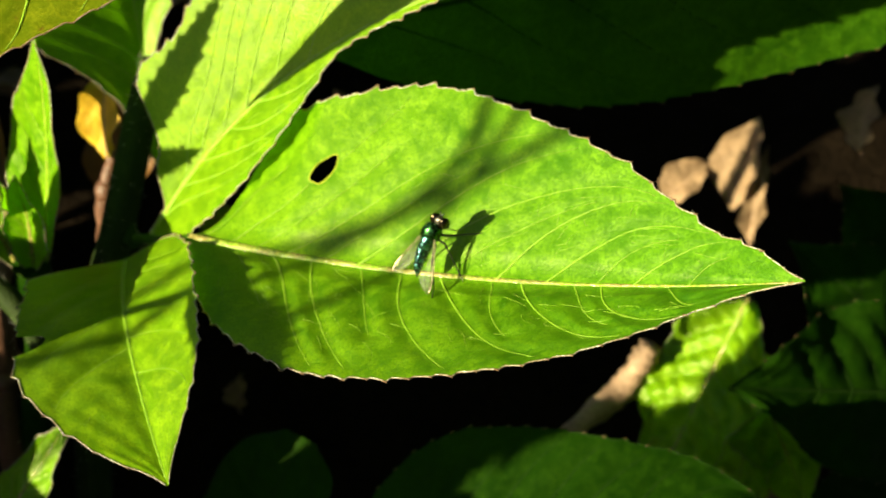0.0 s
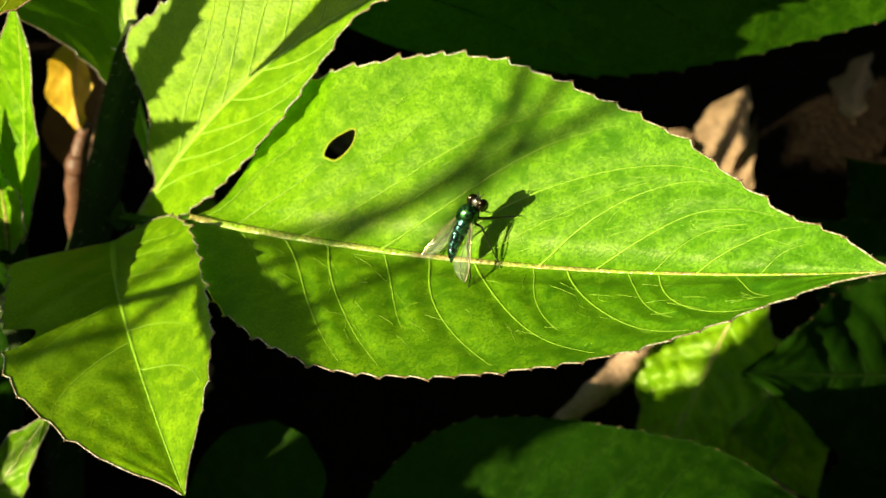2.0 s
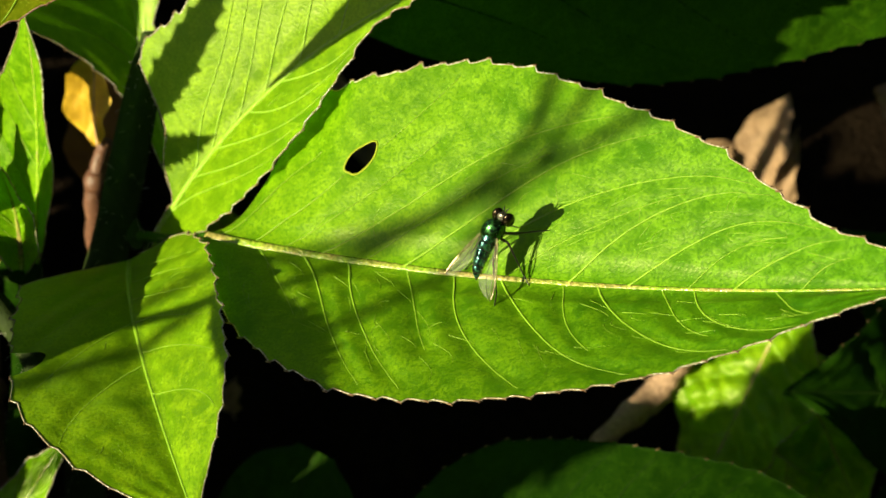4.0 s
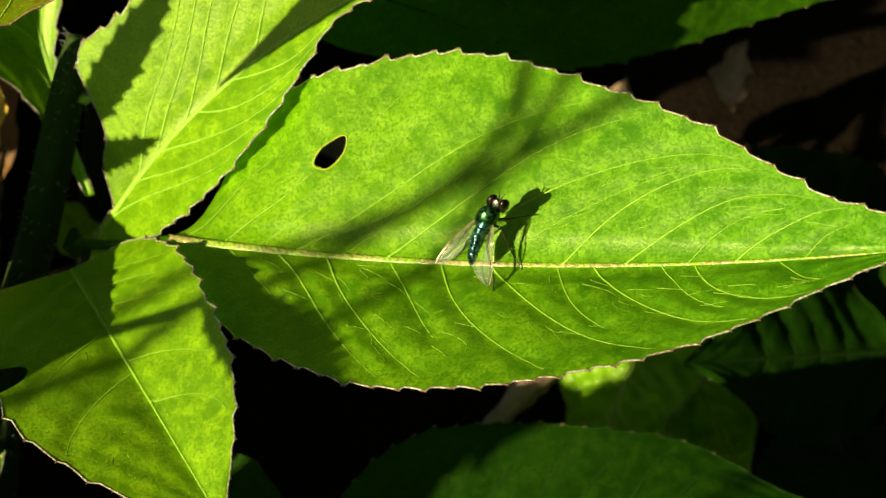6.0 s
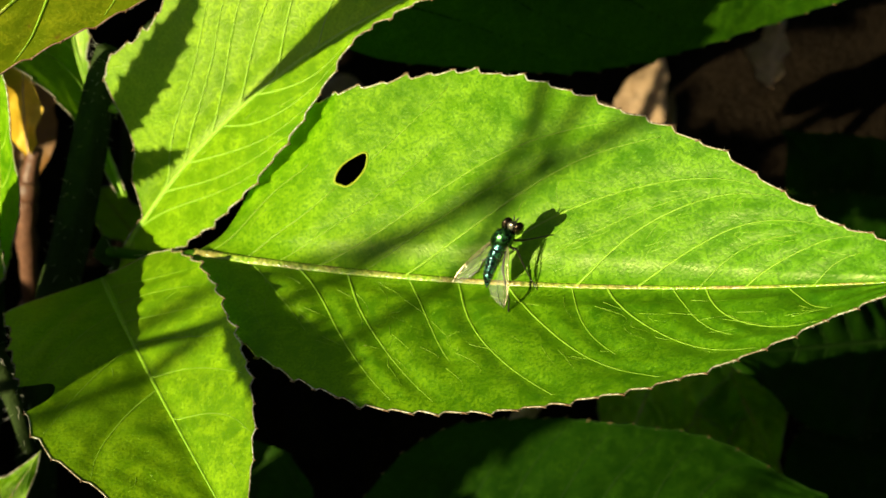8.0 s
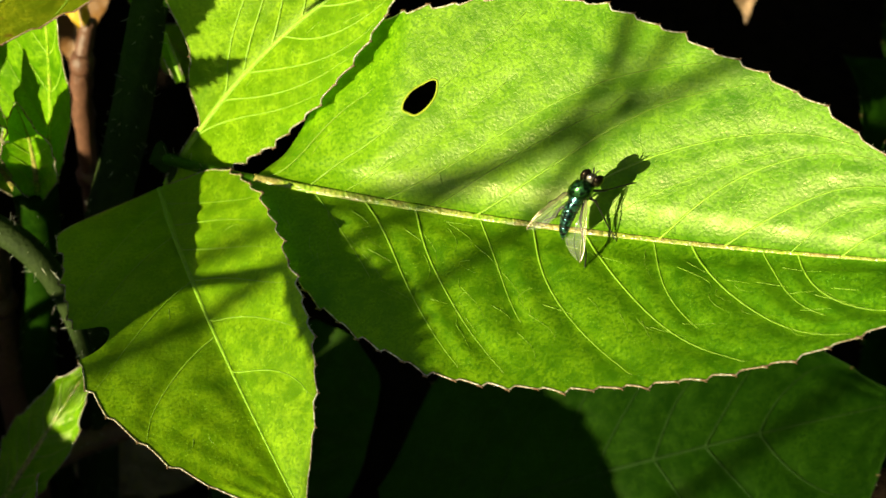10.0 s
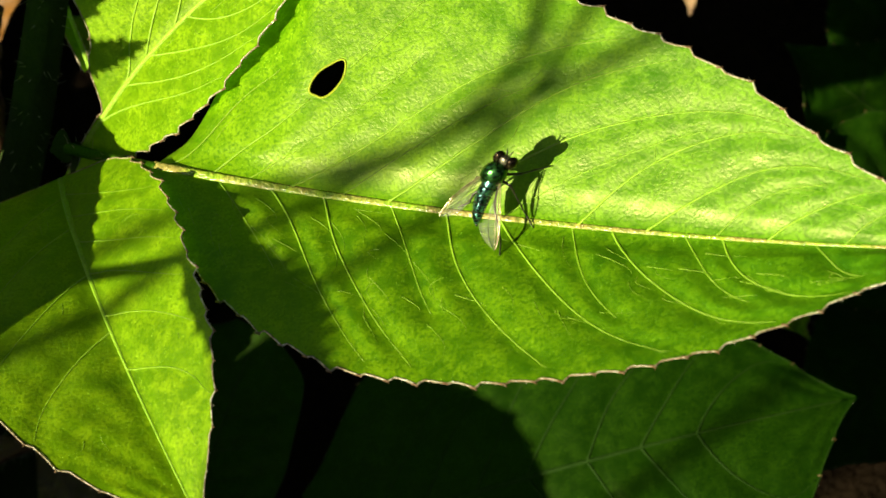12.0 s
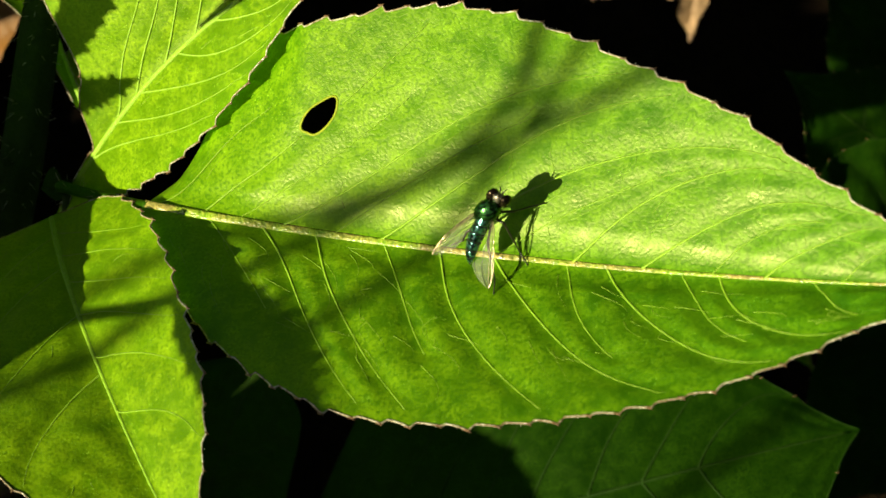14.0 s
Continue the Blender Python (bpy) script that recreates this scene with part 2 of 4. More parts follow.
class Blade:
    """The surface of a leaf: a midrib that arches, two halves that fold up from it, a margin with forward teeth, veins that lie in furrows."""

    def __init__(self, base, tip, up, left, right, fold=(10, 10), arch=0.0, sweep=0.0, cup=(0.0, 0.0), teeth=(14, 14), tooth=0.45,
                 veins=((), ()), reach=(0.22, 0.22), quilt=(0.1, 0.25), twist=0.0, wave=0.0, pucker=0.006, sag=0.0, seed=1):
        self.pucker, self.sag = pucker, sag
        self.base, self.tip = np.array(base, float), np.array(tip, float)
        self.length = np.linalg.norm(self.tip - self.base)
        self.t = (self.tip - self.base) / self.length
        self.s = unit(np.cross(up, self.t))
        self.n = np.cross(self.t, self.s)
        self.left, self.right, self.fold, self.arch, self.sweep, self.cup = left, right, fold, arch, sweep, cup
        self.teeth, self.tooth, self.reach, self.quilt, self.twist, self.wave = teeth, tooth, reach, quilt, twist, wave
        self.rng = np.random.RandomState(seed)
        self.phase = self.rng.rand(8) * 6.28
        self.curves = []
        for side, starts in enumerate(veins):
            for item in starts:
                u0, span, weight = item if isinstance(item, tuple) else (item, self.reach[side] * (1 - 0.55 * item), 1.0)
                q = np.linspace(0.0, 0.93 if weight > 0.7 else 0.62, 44)
                bend = (0.85 * q + 0.15 * q**2) if side == 0 else (0.65 * q + 0.35 * q**2.4)
                u = u0 + span * bend + 0.004 * np.sin(q * 7 + u0 * 40)
                self.curves.append((side, weight, u, q))
        # vein lines in the flat leaf: along and across
        self.flat = []
        for side, weight, u, q in self.curves:
            self.flat.append(np.stack([u * self.length, (1 if side == 0 else -1) * q * self.width(u, side)], 1))

    def width(self, u, side):
        return np.maximum(spline(self.left if side == 0 else self.right, u), 0.02)

    def margin(self, u, side):
        k = self.teeth[side]
        if not k:
            return np.zeros_like(u)
        x = u * k + 0.25 * np.sin(u * 9 + self.phase[side])
        f = x - np.floor(x)
        lift = np.where(f < 0.86, (f / 0.86) ** 1.6, (1 - f) / 0.14)
        amp = self.tooth * (0.65 + 0.35 * np.sin(np.floor(x) * 2.4 + self.phase[2 + side]))
        return amp * lift * np.clip(u * 8 - 0.6, 0, 1) * np.clip((1 - u) * 7, 0, 1)

    def place(self, u, q, side):
        """World places for u along 0..1 and q across 0..1 on a side (0 left, 1 right)."""
        u, q = np.broadcast_arrays(np.asarray(u, float), np.asarray(q, float))
        w = self.width(u, side)
        y = q * w + self.margin(u, side) * np.clip((q - 0.86) / 0.14, 0, 1)
        sg = 1 if side == 0 else -1
        bow = 4 * u * (1 - u)
        a = np.radians(self.fold[side]) * np.clip(q * 6, 0, 1) ** 0.5
        tw = np.radians(self.twist) * (u - 0.5)
        h = y * np.sin(a) + self.cup[side] * q**2 * bow
        if side == 0:
            h = h - self.sag * q * np.clip(1 - (u / 0.2) ** 2, 0, 1) ** 2
        h = h + self.wave * np.sin(u * 17 + self.phase[4] + side) * q**2
        x_, y_ = u * self.length, sg * q * w
        pucker = np.sin(x_ * 2.1 + 1.3 * np.sin(y_ * 1.1) + self.phase[0]) * np.sin(y_ * 2.6 + 0.9 * np.sin(x_ * 1.4)) + 0.5 * np.sin(x_ * 4.3 + y_ * 3.1 + self.phase[1]) * np.sin(y_ * 4.9 - x_ * 1.2)
        h = h + self.pucker * pucker * np.clip(q * 4, 0, 1)
        if self.flat:
            p = np.stack([u * self.length, sg * q * w], -1).reshape(-1, 1, 2)
            c = np.concatenate([f for f, (sd, *_) in zip(self.flat, self.curves) if sd == side] or [np.zeros((1, 2))])
            d = np.sqrt(((p - c[None]) ** 2).sum(-1).min(1)).reshape(u.shape)
            rise = (1 - np.exp(-((d / 0.7) ** 2))) * (0.85 + 0.25 * np.sin(u * 31 + q * 9 + self.phase[6]) * np.sin(q * 7 + u * 13 + self.phase[7]))
            h = h + self.quilt[side] * (rise - 0.5) * np.clip(q * 5, 0, 1) * np.clip((1 - q) * 5, 0, 1) * np.clip(bow * 3, 0, 1)
        across, up_ = sg * y * np.cos(a), h
        across, up_ = across * np.cos(tw) - up_ * np.sin(tw), across * np.sin(tw) + up_ * np.cos(tw)
        mid = self.base + (u * self.length)[..., None] * self.t + (bow * self.arch)[..., None] * self.n + (bow * self.sweep)[..., None] * self.s
        return mid + across[..., None] * self.s + up_[..., None] * self.n

    def mesh(self, nu=150, nv=22, holes=()):
        us = np.linspace(0, 1, nu + 1)
        qs = np.linspace(0, 1, nv + 1) ** 0.9
        flat = np.zeros((nu + 1, 2 * nv + 1, 2))
        pos = np.zeros((nu + 1, 2 * nv + 1, 3))
        uu = np.repeat(us[:, None], nv + 1, 1)
        qq = np.repeat(qs[None], nu + 1, 0)
        u2, q2 = [uu.copy(), uu.copy()], [qq.copy(), qq.copy()]
        gone = set()
        for side, hu, hq, ru, rq, turn in holes:
            w0 = float(self.width(np.array([hu]), side)[0])
            dx, dy = (uu - hu) * self.length, (qq - hq) * w0
            c, s = math.cos(radians(turn)), math.sin(radians(turn))
            ax, ay = (dx * c + dy * s) / ru, (-dx * s + dy * c) / rq
            ang = np.arctan2(ay, ax)
            rad = np.hypot(ax, ay) / (1 + 0.07 * np.sin(3 * ang + 1) + 0.03 * np.sin(5 * ang))
            inside = rad < 1
            full = inside[:-1, :-1] & inside[1:, :-1] & inside[:-1, 1:] & inside[1:, 1:]
            for i, j in zip(*np.where(full)):
                gone.add((side, i, j))
            k = np.where(inside, 1 / np.maximum(rad, 0.05), 1.0)
            keep = np.zeros_like(inside)
            for di in (-1, 0):
                for dj in (-1, 0):
                    pad = np.ones((nu + 1, nv + 1), bool)
                    src = np.pad(full, ((1, 1), (1, 1)), constant_values=True)
                    pad[:, :] = src[1 + di:nu + 2 + di, 1 + dj:nv + 2 + dj]
                    keep |= ~pad
            k = np.where(keep, k, 1.0)
            u2[side] = hu + (u2[side] - hu) * k
            q2[side] = hq + (q2[side] - hq) * k
        pos[:, nv:] = self.place(u2[0], q2[0], 0)
        pos[:, :nv + 1][:, ::-1] = self.place(u2[1], q2[1], 1)
        m = 2 * nv + 1
        faces = []
        for i in range(nu):
            for j in range(2 * nv):
                key = (0, i, j - nv) if j >= nv else (1, i, nv - 1 - j)
                if key in gone:
                    continue
                faces.append((i * m + j, (i + 1) * m + j, (i + 1) * m + j + 1, i * m + j + 1))
        return pos.reshape(-1, 3), faces


def grow_leaf(plant, blade, material, nu=150, nv=22, holes=(), rib=0.26, vein_r=0.1, label="", vein_mat=None, edge=0.055, edge_mat=None, hairs=0, veinlets=0, hole_rim=False):
    """A leaf of a plant: the blade, and on it its midrib, side veins and margin."""
    v, f = blade.mesh(nu, nv, holes)
    ob = part("leaf", v, f, material, plant, label)
    if vein_mat is None and material is LEAF_DARK:
        vein_mat = VEIN_DARK
    vm = vein_mat or VEIN
    us = np.linspace(0, 0.985, 60)
    mid = blade.place(us, us * 0, 0) + blade.n * 0.02
    r = rib * (0.2 + 0.8 * (1 - us) ** 1.2)
    tv, tf = tube(mid, r, 8)
    k = np.repeat(mid, 8, 0)
    tv = k + (tv - k) - np.outer(((tv - k) @ blade.n) * 0.68, blade.n)
    part("midrib", tv, tf, vein_mat or MIDRIB, ob, "pale midrib")
    for side, weight, u, q in blade.curves:
        u = np.minimum(u, 0.99)
        keep = np.ones(len(u), bool)
        for sd, hu, hq, ru, rq, turn in holes:
            if sd == side:
                w0 = float(blade.width(np.array([hu]), side)[0])
                dx, dy = (u - hu) * blade.length, (q - hq) * w0
                c, s_ = math.cos(radians(turn)), math.sin(radians(turn))
                keep &= np.hypot((dx * c + dy * s_) / ru, (-dx * s_ + dy * c) / rq) > 1.05
        runs, start = [], None
        for k in range(len(u) + 1):
            if k < len(u) and keep[k]:
                start = k if start is None else start
            elif start is not None:
                if k - start > 2:
                    runs.append((start, k))
                start = None
        for lo, hi in runs:
            line = blade.place(u[lo:hi], q[lo:hi], side)
            tv, tf = tube(line, vein_r * weight * (1.1 - 0.95 * q[lo:hi]), 6)
            k = np.repeat(line, 6, 0)
            tv = tv - np.outer(((tv - k) @ blade.n) * 0.75, blade.n) + blade.n * (0.04 if side == 0 else 0.015)
            part("side_vein", tv, tf, vm, ob)
    if veinlets:
        rng = np.random.RandomState(veinlets)
        net = []
        while len(net) < veinlets:
            side, u, q = rng.randint(2), rng.uniform(0.05, 0.85), rng.uniform(0.05, 0.7)
            if any(sd == side and abs(u - hu) < 0.12 and abs(q - hq) < 0.35 for sd, hu, hq, *_ in holes):
                continue
            k = np.linspace(0, 1, 9)
            du, dq, bow = rng.uniform(0.015, 0.05), rng.uniform(-0.02, 0.25), rng.uniform(-0.02, 0.02)
            p = blade.place(np.clip(u + du * k + bow * np.sin(3.1 * k), 0, 0.97), np.clip(q + dq * k, 0, 0.93), side)
            net.append(tube(p + blade.n * 0.006, 0.019 * (1.1 - k), 4, False))
        nv_, nf_ = join(net)
        tagged(part("veinlet_net", nv_, nf_, vm, ob, "fine pale veinlets"), kind="stuff")
    for side, hu, hq, ru, rq, turn in holes[:1] if hole_rim else ():
        a = np.linspace(0, 2 * math.pi, 49)
        rad = 1 + 0.07 * np.sin(3 * a + 1) + 0.03 * np.sin(5 * a)
        c, s_ = math.cos(radians(turn)), math.sin(radians(turn))
        ax, ay = rad * ru * np.cos(a), rad * rq * np.sin(a)
        w0 = float(blade.width(np.array([hu]), side)[0])
        ring = blade.place(hu + (ax * c - ay * s_) / blade.length, hq + (ax * s_ + ay * c) / w0, side)
        tv, tf = tube(ring, 0.075, 6, False)
        k = np.repeat(ring, 6, 0)
        part("hole_rim", tv - np.outer(((tv - k) @ blade.n) * 0.5, blade.n), tf, RIM, ob, "yellowed rim of a hole")
    if edge:
        rim, tips = [], []
        for side in (0, 1):
            runs = [(0.01, 0.998)]
            for sd, hu, hq, ru, rq, turn in holes:
                if sd == side and hq > 0.95:
                    runs = [(0.01, hu - ru / blade.length), (hu + ru / blade.length, 0.998)]
            for lo, hi in runs:
                uu = np.linspace(lo, hi, int(nu * 2.5 * (hi - lo)))
                rim.append(tube(blade.place(uu, np.ones_like(uu), side), edge, 5))
                lift = blade.margin(uu, side)
                for i in range(2, len(uu) - 2):
                    if lift[i] > 0.08 and lift[i] >= lift[i - 1] and lift[i] > lift[i + 1]:
                        p = blade.place(uu[i:i + 1], np.ones(1), side)[0]
                        tips.append(tube([p - 0.25 * blade.t, p, p + 0.14 * blade.t + 0.1 * (1 - 2 * side) * blade.s], [edge * 0.8, edge * 1.35, 0.02], 5))
        rv, rf = join(rim)
        part("leaf_margin", rv, rf, edge_mat or (VEIN_DARK if material in (LEAF_DARK, LEAF_MID) else MARGIN), ob, "toothed leaf margin")
        if tips:
            tv, tf = join(tips)
            tagged(part("tooth_edge", tv, tf, TOOTH, ob, "brown tooth tips along the margin"), kind="stuff")
    if hairs:
        hs = []
        rng = np.random.RandomState(hairs)
        for _ in range(hairs):
            side, u = rng.randint(2), rng.rand()
            p = blade.place(np.array([u]), np.array([1.0]), side)[0]
            out = (1 if side == 0 else -1) * blade.s + 0.7 * blade.t * (rng.rand() - 0.2) + blade.n * (rng.rand() - 0.3)
            hs.append(tube([p, p + unit(out) * (0.06 + 0.14 * rng.rand())], [0.011, 0.004], 3, False))
        hv, hf = join(hs)
        tagged(part("margin_hairs", hv, hf, HAIR, ob, "fine white hairs"), kind="stuff")
    return ob

# ---- ground ----
def ground():
    n = 110
    xs = np.sign(np.linspace(-1, 1, n)) * np.abs(np.linspace(-1, 1, n)) ** 2.2
    v, f = [], []
    for j in range(n):
        for i in range(n):
            x, y = xs[i] * 3000, xs[j] * 3000
            z = 6 * noise.noise(Vector((x * 0.02, y * 0.02, 1))) + 2.5 * noise.noise(Vector((x * 0.09, y * 0.09, 4)))
            v.append((x, y, z - 4))
    for j in range(n - 1):
        for i in range(n - 1):
            f.append((j * n + i, j * n + i + 1, (j + 1) * n + i + 1, (j + 1) * n + i))
    tagged(part("ground", v, f, SOIL, None), "near-black soil with fine crumbs, its colour darkened for the shade", "ground", kind="structure")


OVAL = np.array((0.06, 0.45, 0.78, 0.95, 1.0, 0.97, 0.86, 0.68, 0.45, 0.2, 0.01))
ROUND = np.array((0.1, 0.6, 0.85, 0.97, 1.0, 1.0, 0.99, 0.96, 0.89, 0.74, 0.3))
LANCE = np.array((0.1, 0.45, 0.75, 0.95, 1.0, 0.95, 0.83, 0.66, 0.46, 0.24, 0.01))


def shoot(p, points, radii, material, name="stem", label="", sides=12, ridges=0.0, hairs=0, seed=1):
    """A stem along points, ridged, with hairs of its own."""
    ctrl = np.asarray(points, float)
    t = np.linspace(0, 1, 14 * (len(ctrl) - 1) + 1)
    line, rad = spline(ctrl, t), spline(radii, t)
    tv, tf = tube(line, rad, sides)
    if ridges:
        k = np.repeat(line, sides, 0)
        w = 1 + ridges * np.tile(np.where(np.arange(sides) % 3 == 0, 1.0, -0.4), len(line))
        tv = k + (tv - k) * w[:, None]
    ob = part(name, tv, tf, material, p, label)
    if hairs:
        rng = np.random.RandomState(seed)
        hs = []
        for _ in range(hairs):
            i = rng.randint(1, len(line) - 1)
            tan = unit(line[i + 1] - line[i - 1])
            d = rng.randn(3)
            d = unit(d - tan * (d @ tan))
            q = line[i] + d * rad[i] * 0.95
            hs.append(tube([q, q + (d + 0.4 * tan * rng.randn()) * (0.3 + 0.5 * rng.rand())], [0.022, 0.006], 3, False))
        hv, hf = join(hs)
        tagged(part("stem_hairs", hv, hf, HAIR, ob, "fine white hairs"), kind="stuff")
    return ob


# ---- the herb with the fly on its leaf ----
MAIN = Blade((-19.59, 6.21, 70.08), (21.2, -13.75, 89.45), (-0.557, -0.037, 0.893),
             left=(3.6, 12.6, 11.5, 12.1, 12.9, 13.4, 13.2, 12.3, 11.0, 9.6, 7.9, 5.6, 3.5, 2.1, 0.1), right=(0.8, 4.7, 7.8, 9.9, 11.3, 12.2, 12.1, 11.7, 10.85, 9.7, 8.15, 5.95, 3.3, 1.1, 0.1),
             fold=(18, 27), arch=-2.5, sweep=-0.25, teeth=(29, 32), tooth=0.42, quilt=(0.07, 0.22), wave=0.1, pucker=0.008, sag=4.8,
             veins=(((0.0, 0.25, 0.6), (0.07, 0.29, 0.9), (0.12, 0.34, 0.5), (0.17, 0.43, 1.0), (0.24, 0.40, 0.5), (0.30, 0.36, 1.0), (0.365, 0.43, 1.0), (0.445, 0.39, 0.55), (0.53, 0.27, 1.0), (0.615, 0.26, 0.9), (0.69, 0.2, 0.5), (0.755, 0.14, 0.8), (0.83, 0.1, 0.5)),
                    ((0.08, 0.25, 0.5), (0.15, 0.245, 1.0), (0.215, 0.23, 1.0), (0.305, 0.22, 0.6), (0.37, 0.22, 1.0), (0.443, 0.28, 1.0), (0.523, 0.19, 0.6), (0.577, 0.24, 0.9), (0.655, 0.2, 0.5), (0.70, 0.17, 0.75), (0.80, 0.12, 0.5))), seed=2)
SECOND = Blade((-25.55, 12.15, 59.39), (3.52, 14.13, 88.92), (-1.52, -0.78, 0.5),
               left=(0.3, 0.3, 0.3, 0.3, 0.35, 2.7, 3.7, 8.0, 8.8, 8.5, 8.2, 8.3, 8.7, 9.3, 9.8, 10.0, 10.0, 10.0, 9.7, 9.2, 8.6, 7.9, 7.1, 6.2, 5.2, 4.1, 2.8, 1.4, 0.1), right=(0.5, 2.67, 4.95, 5.88, 5.35, 3.57, 0.9, 0.6, 0.4, 0.1),
               fold=(20.7, 17.8), arch=1.72, sweep=3.66, teeth=(24, 26), tooth=0.42, reach=(0.48, 0.36), quilt=(0.05, 0.06),
               veins=((0.2, 0.27, 0.34, 0.42, 0.5, 0.6), (0.12, 0.2, 0.28, 0.37, 0.46)), seed=3)
THIRD = Blade((-25.82, 10.5, 62.13), (-18.31, -17.74, 73.28), (-0.05, -0.09, 0.93),
              left=(0.4, 3.98, 5.6, 6.34, 6.5, 6.25, 5.91, 4.96, 2.76, 0.1), right=(0.4, 6.73, 7.1, 7.51, 7.7, 7.98, 7.6, 5.97, 3.61, 0.1),
              fold=(29.5, 9), twist=7.3, arch=2.72, sweep=-0.61, teeth=(20, 16), tooth=0.4, reach=(0.28, 0.3), quilt=(0.12, 0.2),
              veins=((0.08, 0.18, 0.29, 0.4, 0.52, 0.66), (0.1, 0.23, 0.4, 0.57)), seed=4)
UPPER = Blade((-24.1, 23.69, 54.83), (-25.74, 39.05, 90.28), (-0.03, 0.19, 0.6),
              left=(0.5, 3.2, 11.7, 18.0, 13.0, 0.1), right=(0.3, 0.3, 3.7, 10.5, 9.0, 0.1),
              fold=(40, 18.3), arch=-8.66, sweep=3.78, teeth=(20, 20), tooth=0.35, reach=(0.3, 0.3), quilt=(0.2, 0.2),
              veins=((0.15, 0.25, 0.35, 0.45, 0.55), (0.25, 0.35, 0.45, 0.55)), seed=8)


def leafy_plant():
    p = thing("leafy_herb", (-31, 10, 0), "hairy green herb with toothed bright leaves, standing in leaf litter", "plant")
    shoot(p, [(-37, 6, -6), (-34.5, 9, 20), (-31.5, 14, 45), (-28, 18.5, 57.5), (-25.4, 23.2, 66.6), (-24.4, 25.2, 70.2)], [1.7, 1.6, 1.5, 1.35, 1.15, 0.7], STEM, label="ridged hairy dark green stem", ridges=0.1, hairs=240)
    shoot(p, [(-30.6, 15.4, 48.0), (-27.2, 13.2, 53.5), (-25.3, 12.3, 58.6), (-24.7, 12.9, 62.2)], [0.5, 0.45, 0.4, 0.34], STEM, name="petiole", label="hairy green leaf stalk", hairs=16, seed=4)
    # The darker green paints in the shadow at the leaf's base.
    shoot(p, [(-25.2, 12.7, 62.2), (-22.2, 9.6, 65.6), (-19.4, 6.1, 70.1)], [0.4, 0.32, 0.28], LEAF_MID, name="petiole", hairs=12, seed=5)
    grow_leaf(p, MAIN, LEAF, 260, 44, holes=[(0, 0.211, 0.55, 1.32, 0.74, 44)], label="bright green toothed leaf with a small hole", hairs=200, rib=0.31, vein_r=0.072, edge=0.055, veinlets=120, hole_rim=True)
    grow_leaf(p, SECOND, LEAF_YOUNG, 200, 30, label="bright green toothed leaf", hairs=120, rib=0.22, vein_mat=VEIN, vein_r=0.062, veinlets=16)
    grow_leaf(p, THIRD, LEAF_YOUNG, 170, 24, holes=[(1, 0.49, 1.0, 1.3, 2.0, 0)], label="bright green leaf with a bitten edge", hairs=120, rib=0.22, vein_mat=VEIN, vein_r=0.062, veinlets=14, edge=0.05)
    grow_leaf(p, UPPER, LEAF, 120, 16, label="green leaf at the top of the stem", hairs=80, rib=0.2, vein_mat=VEIN)
    b = Blade((-24.9, 12.6, 62.3), (-26.5, 13.0, 61.6), (-0.2, -0.6, 0.75), left=0.9 * OVAL, right=1.3 * OVAL, fold=(-8, -8), teeth=(0, 0), seed=18)
    grow_leaf(p, b, LEAF_DARK, 30, 6, label="tiny dark green leaf at the joint of the leaf stalks", hairs=8, rib=0.1, vein_mat=VEIN_DARK, edge=0.0)
    shoot(p, [(-25.4, 23.4, 66.4), (-24.2, 22.4, 66.6), (-23.6, 22.0, 67.4)], [0.35, 0.3, 0.12], VEIN, name="bud", label="small hairy bud", hairs=40, seed=9)


def young_shoot():
    p = thing("young_shoot", (-39, 8, 0), "upright young shoot with narrow light green leaves", "plant")
    shoot(p, [(-39.5, 8, -6), (-37.8, 9.5, 33), (-35.4, 12.0, 48), (-34.6, 13.4, 58)], [1.5, 1.5, 1.4, 1.6], LEAF_DARK, label="smooth green stem", hairs=60, seed=3)
    # The last leaf is added for the pointed shadow it throws.
    for base, tip, up, w, sd in (((-33.9, 13.7, 57.0), (-31.9, 20.3, 77.6), (-0.62, -0.72, 0.3), 2.5, 11), ((-35.2, 13.9, 56.8), (-38.4, 16.6, 69.5), (-0.35, -0.85, 0.4), 1.5, 12),
                                 ((-34.5, 12.8, 57.5), (-34.6, 14.6, 67.5), (-0.3, -0.9, 0.35), 2.0, 13), ((-35.8, 13.6, 57.0), (-38.8, 14.9, 66.5), (0.2, -0.9, 0.4), 1.5, 14),
                                 ((-36, 14.5, 63), (-36, 11.2, 74), (-0.8, -0.4, 0.3), 0.9, 16)):
        b = Blade(base, tip, up, left=(4.2 if sd == 11 else w) * LANCE, right=w * LANCE, fold=(8 if sd == 11 else 24, 20), arch=-0.8, teeth=(8, 8), tooth=0.2, reach=(0.3, 0.3), quilt=(0.25, 0.25), wave=0.2,
                  veins=((0.1, 0.25, 0.4, 0.55), (0.1, 0.25, 0.4, 0.55)), seed=sd)
        grow_leaf(p, b, LEAF, 70, 10, label="narrow light green leaf", hairs=50, rib=0.25, vein_r=0.06, edge=0.06)
    # Leaf out of view, added to shade the stem and the top leaf.
    b = Blade((-46, 15.5, 60), (-46, 21.5, 92), (-0.9, -0.3, 0.3), left=3.1 * OVAL, right=3.1 * OVAL, fold=(10, 10), teeth=(8, 8), tooth=0.2, seed=15)
    grow_leaf(p, b, LEAF_DARK, 60, 8, label="narrow dark green leaf out of view, added to cast shade")
    shoot(p, [(-37.8, 9.5, 33), (-43, 12, 45), (-46, 15.5, 60)], [0.7, 0.6, 0.5], STEM, name="petiole")


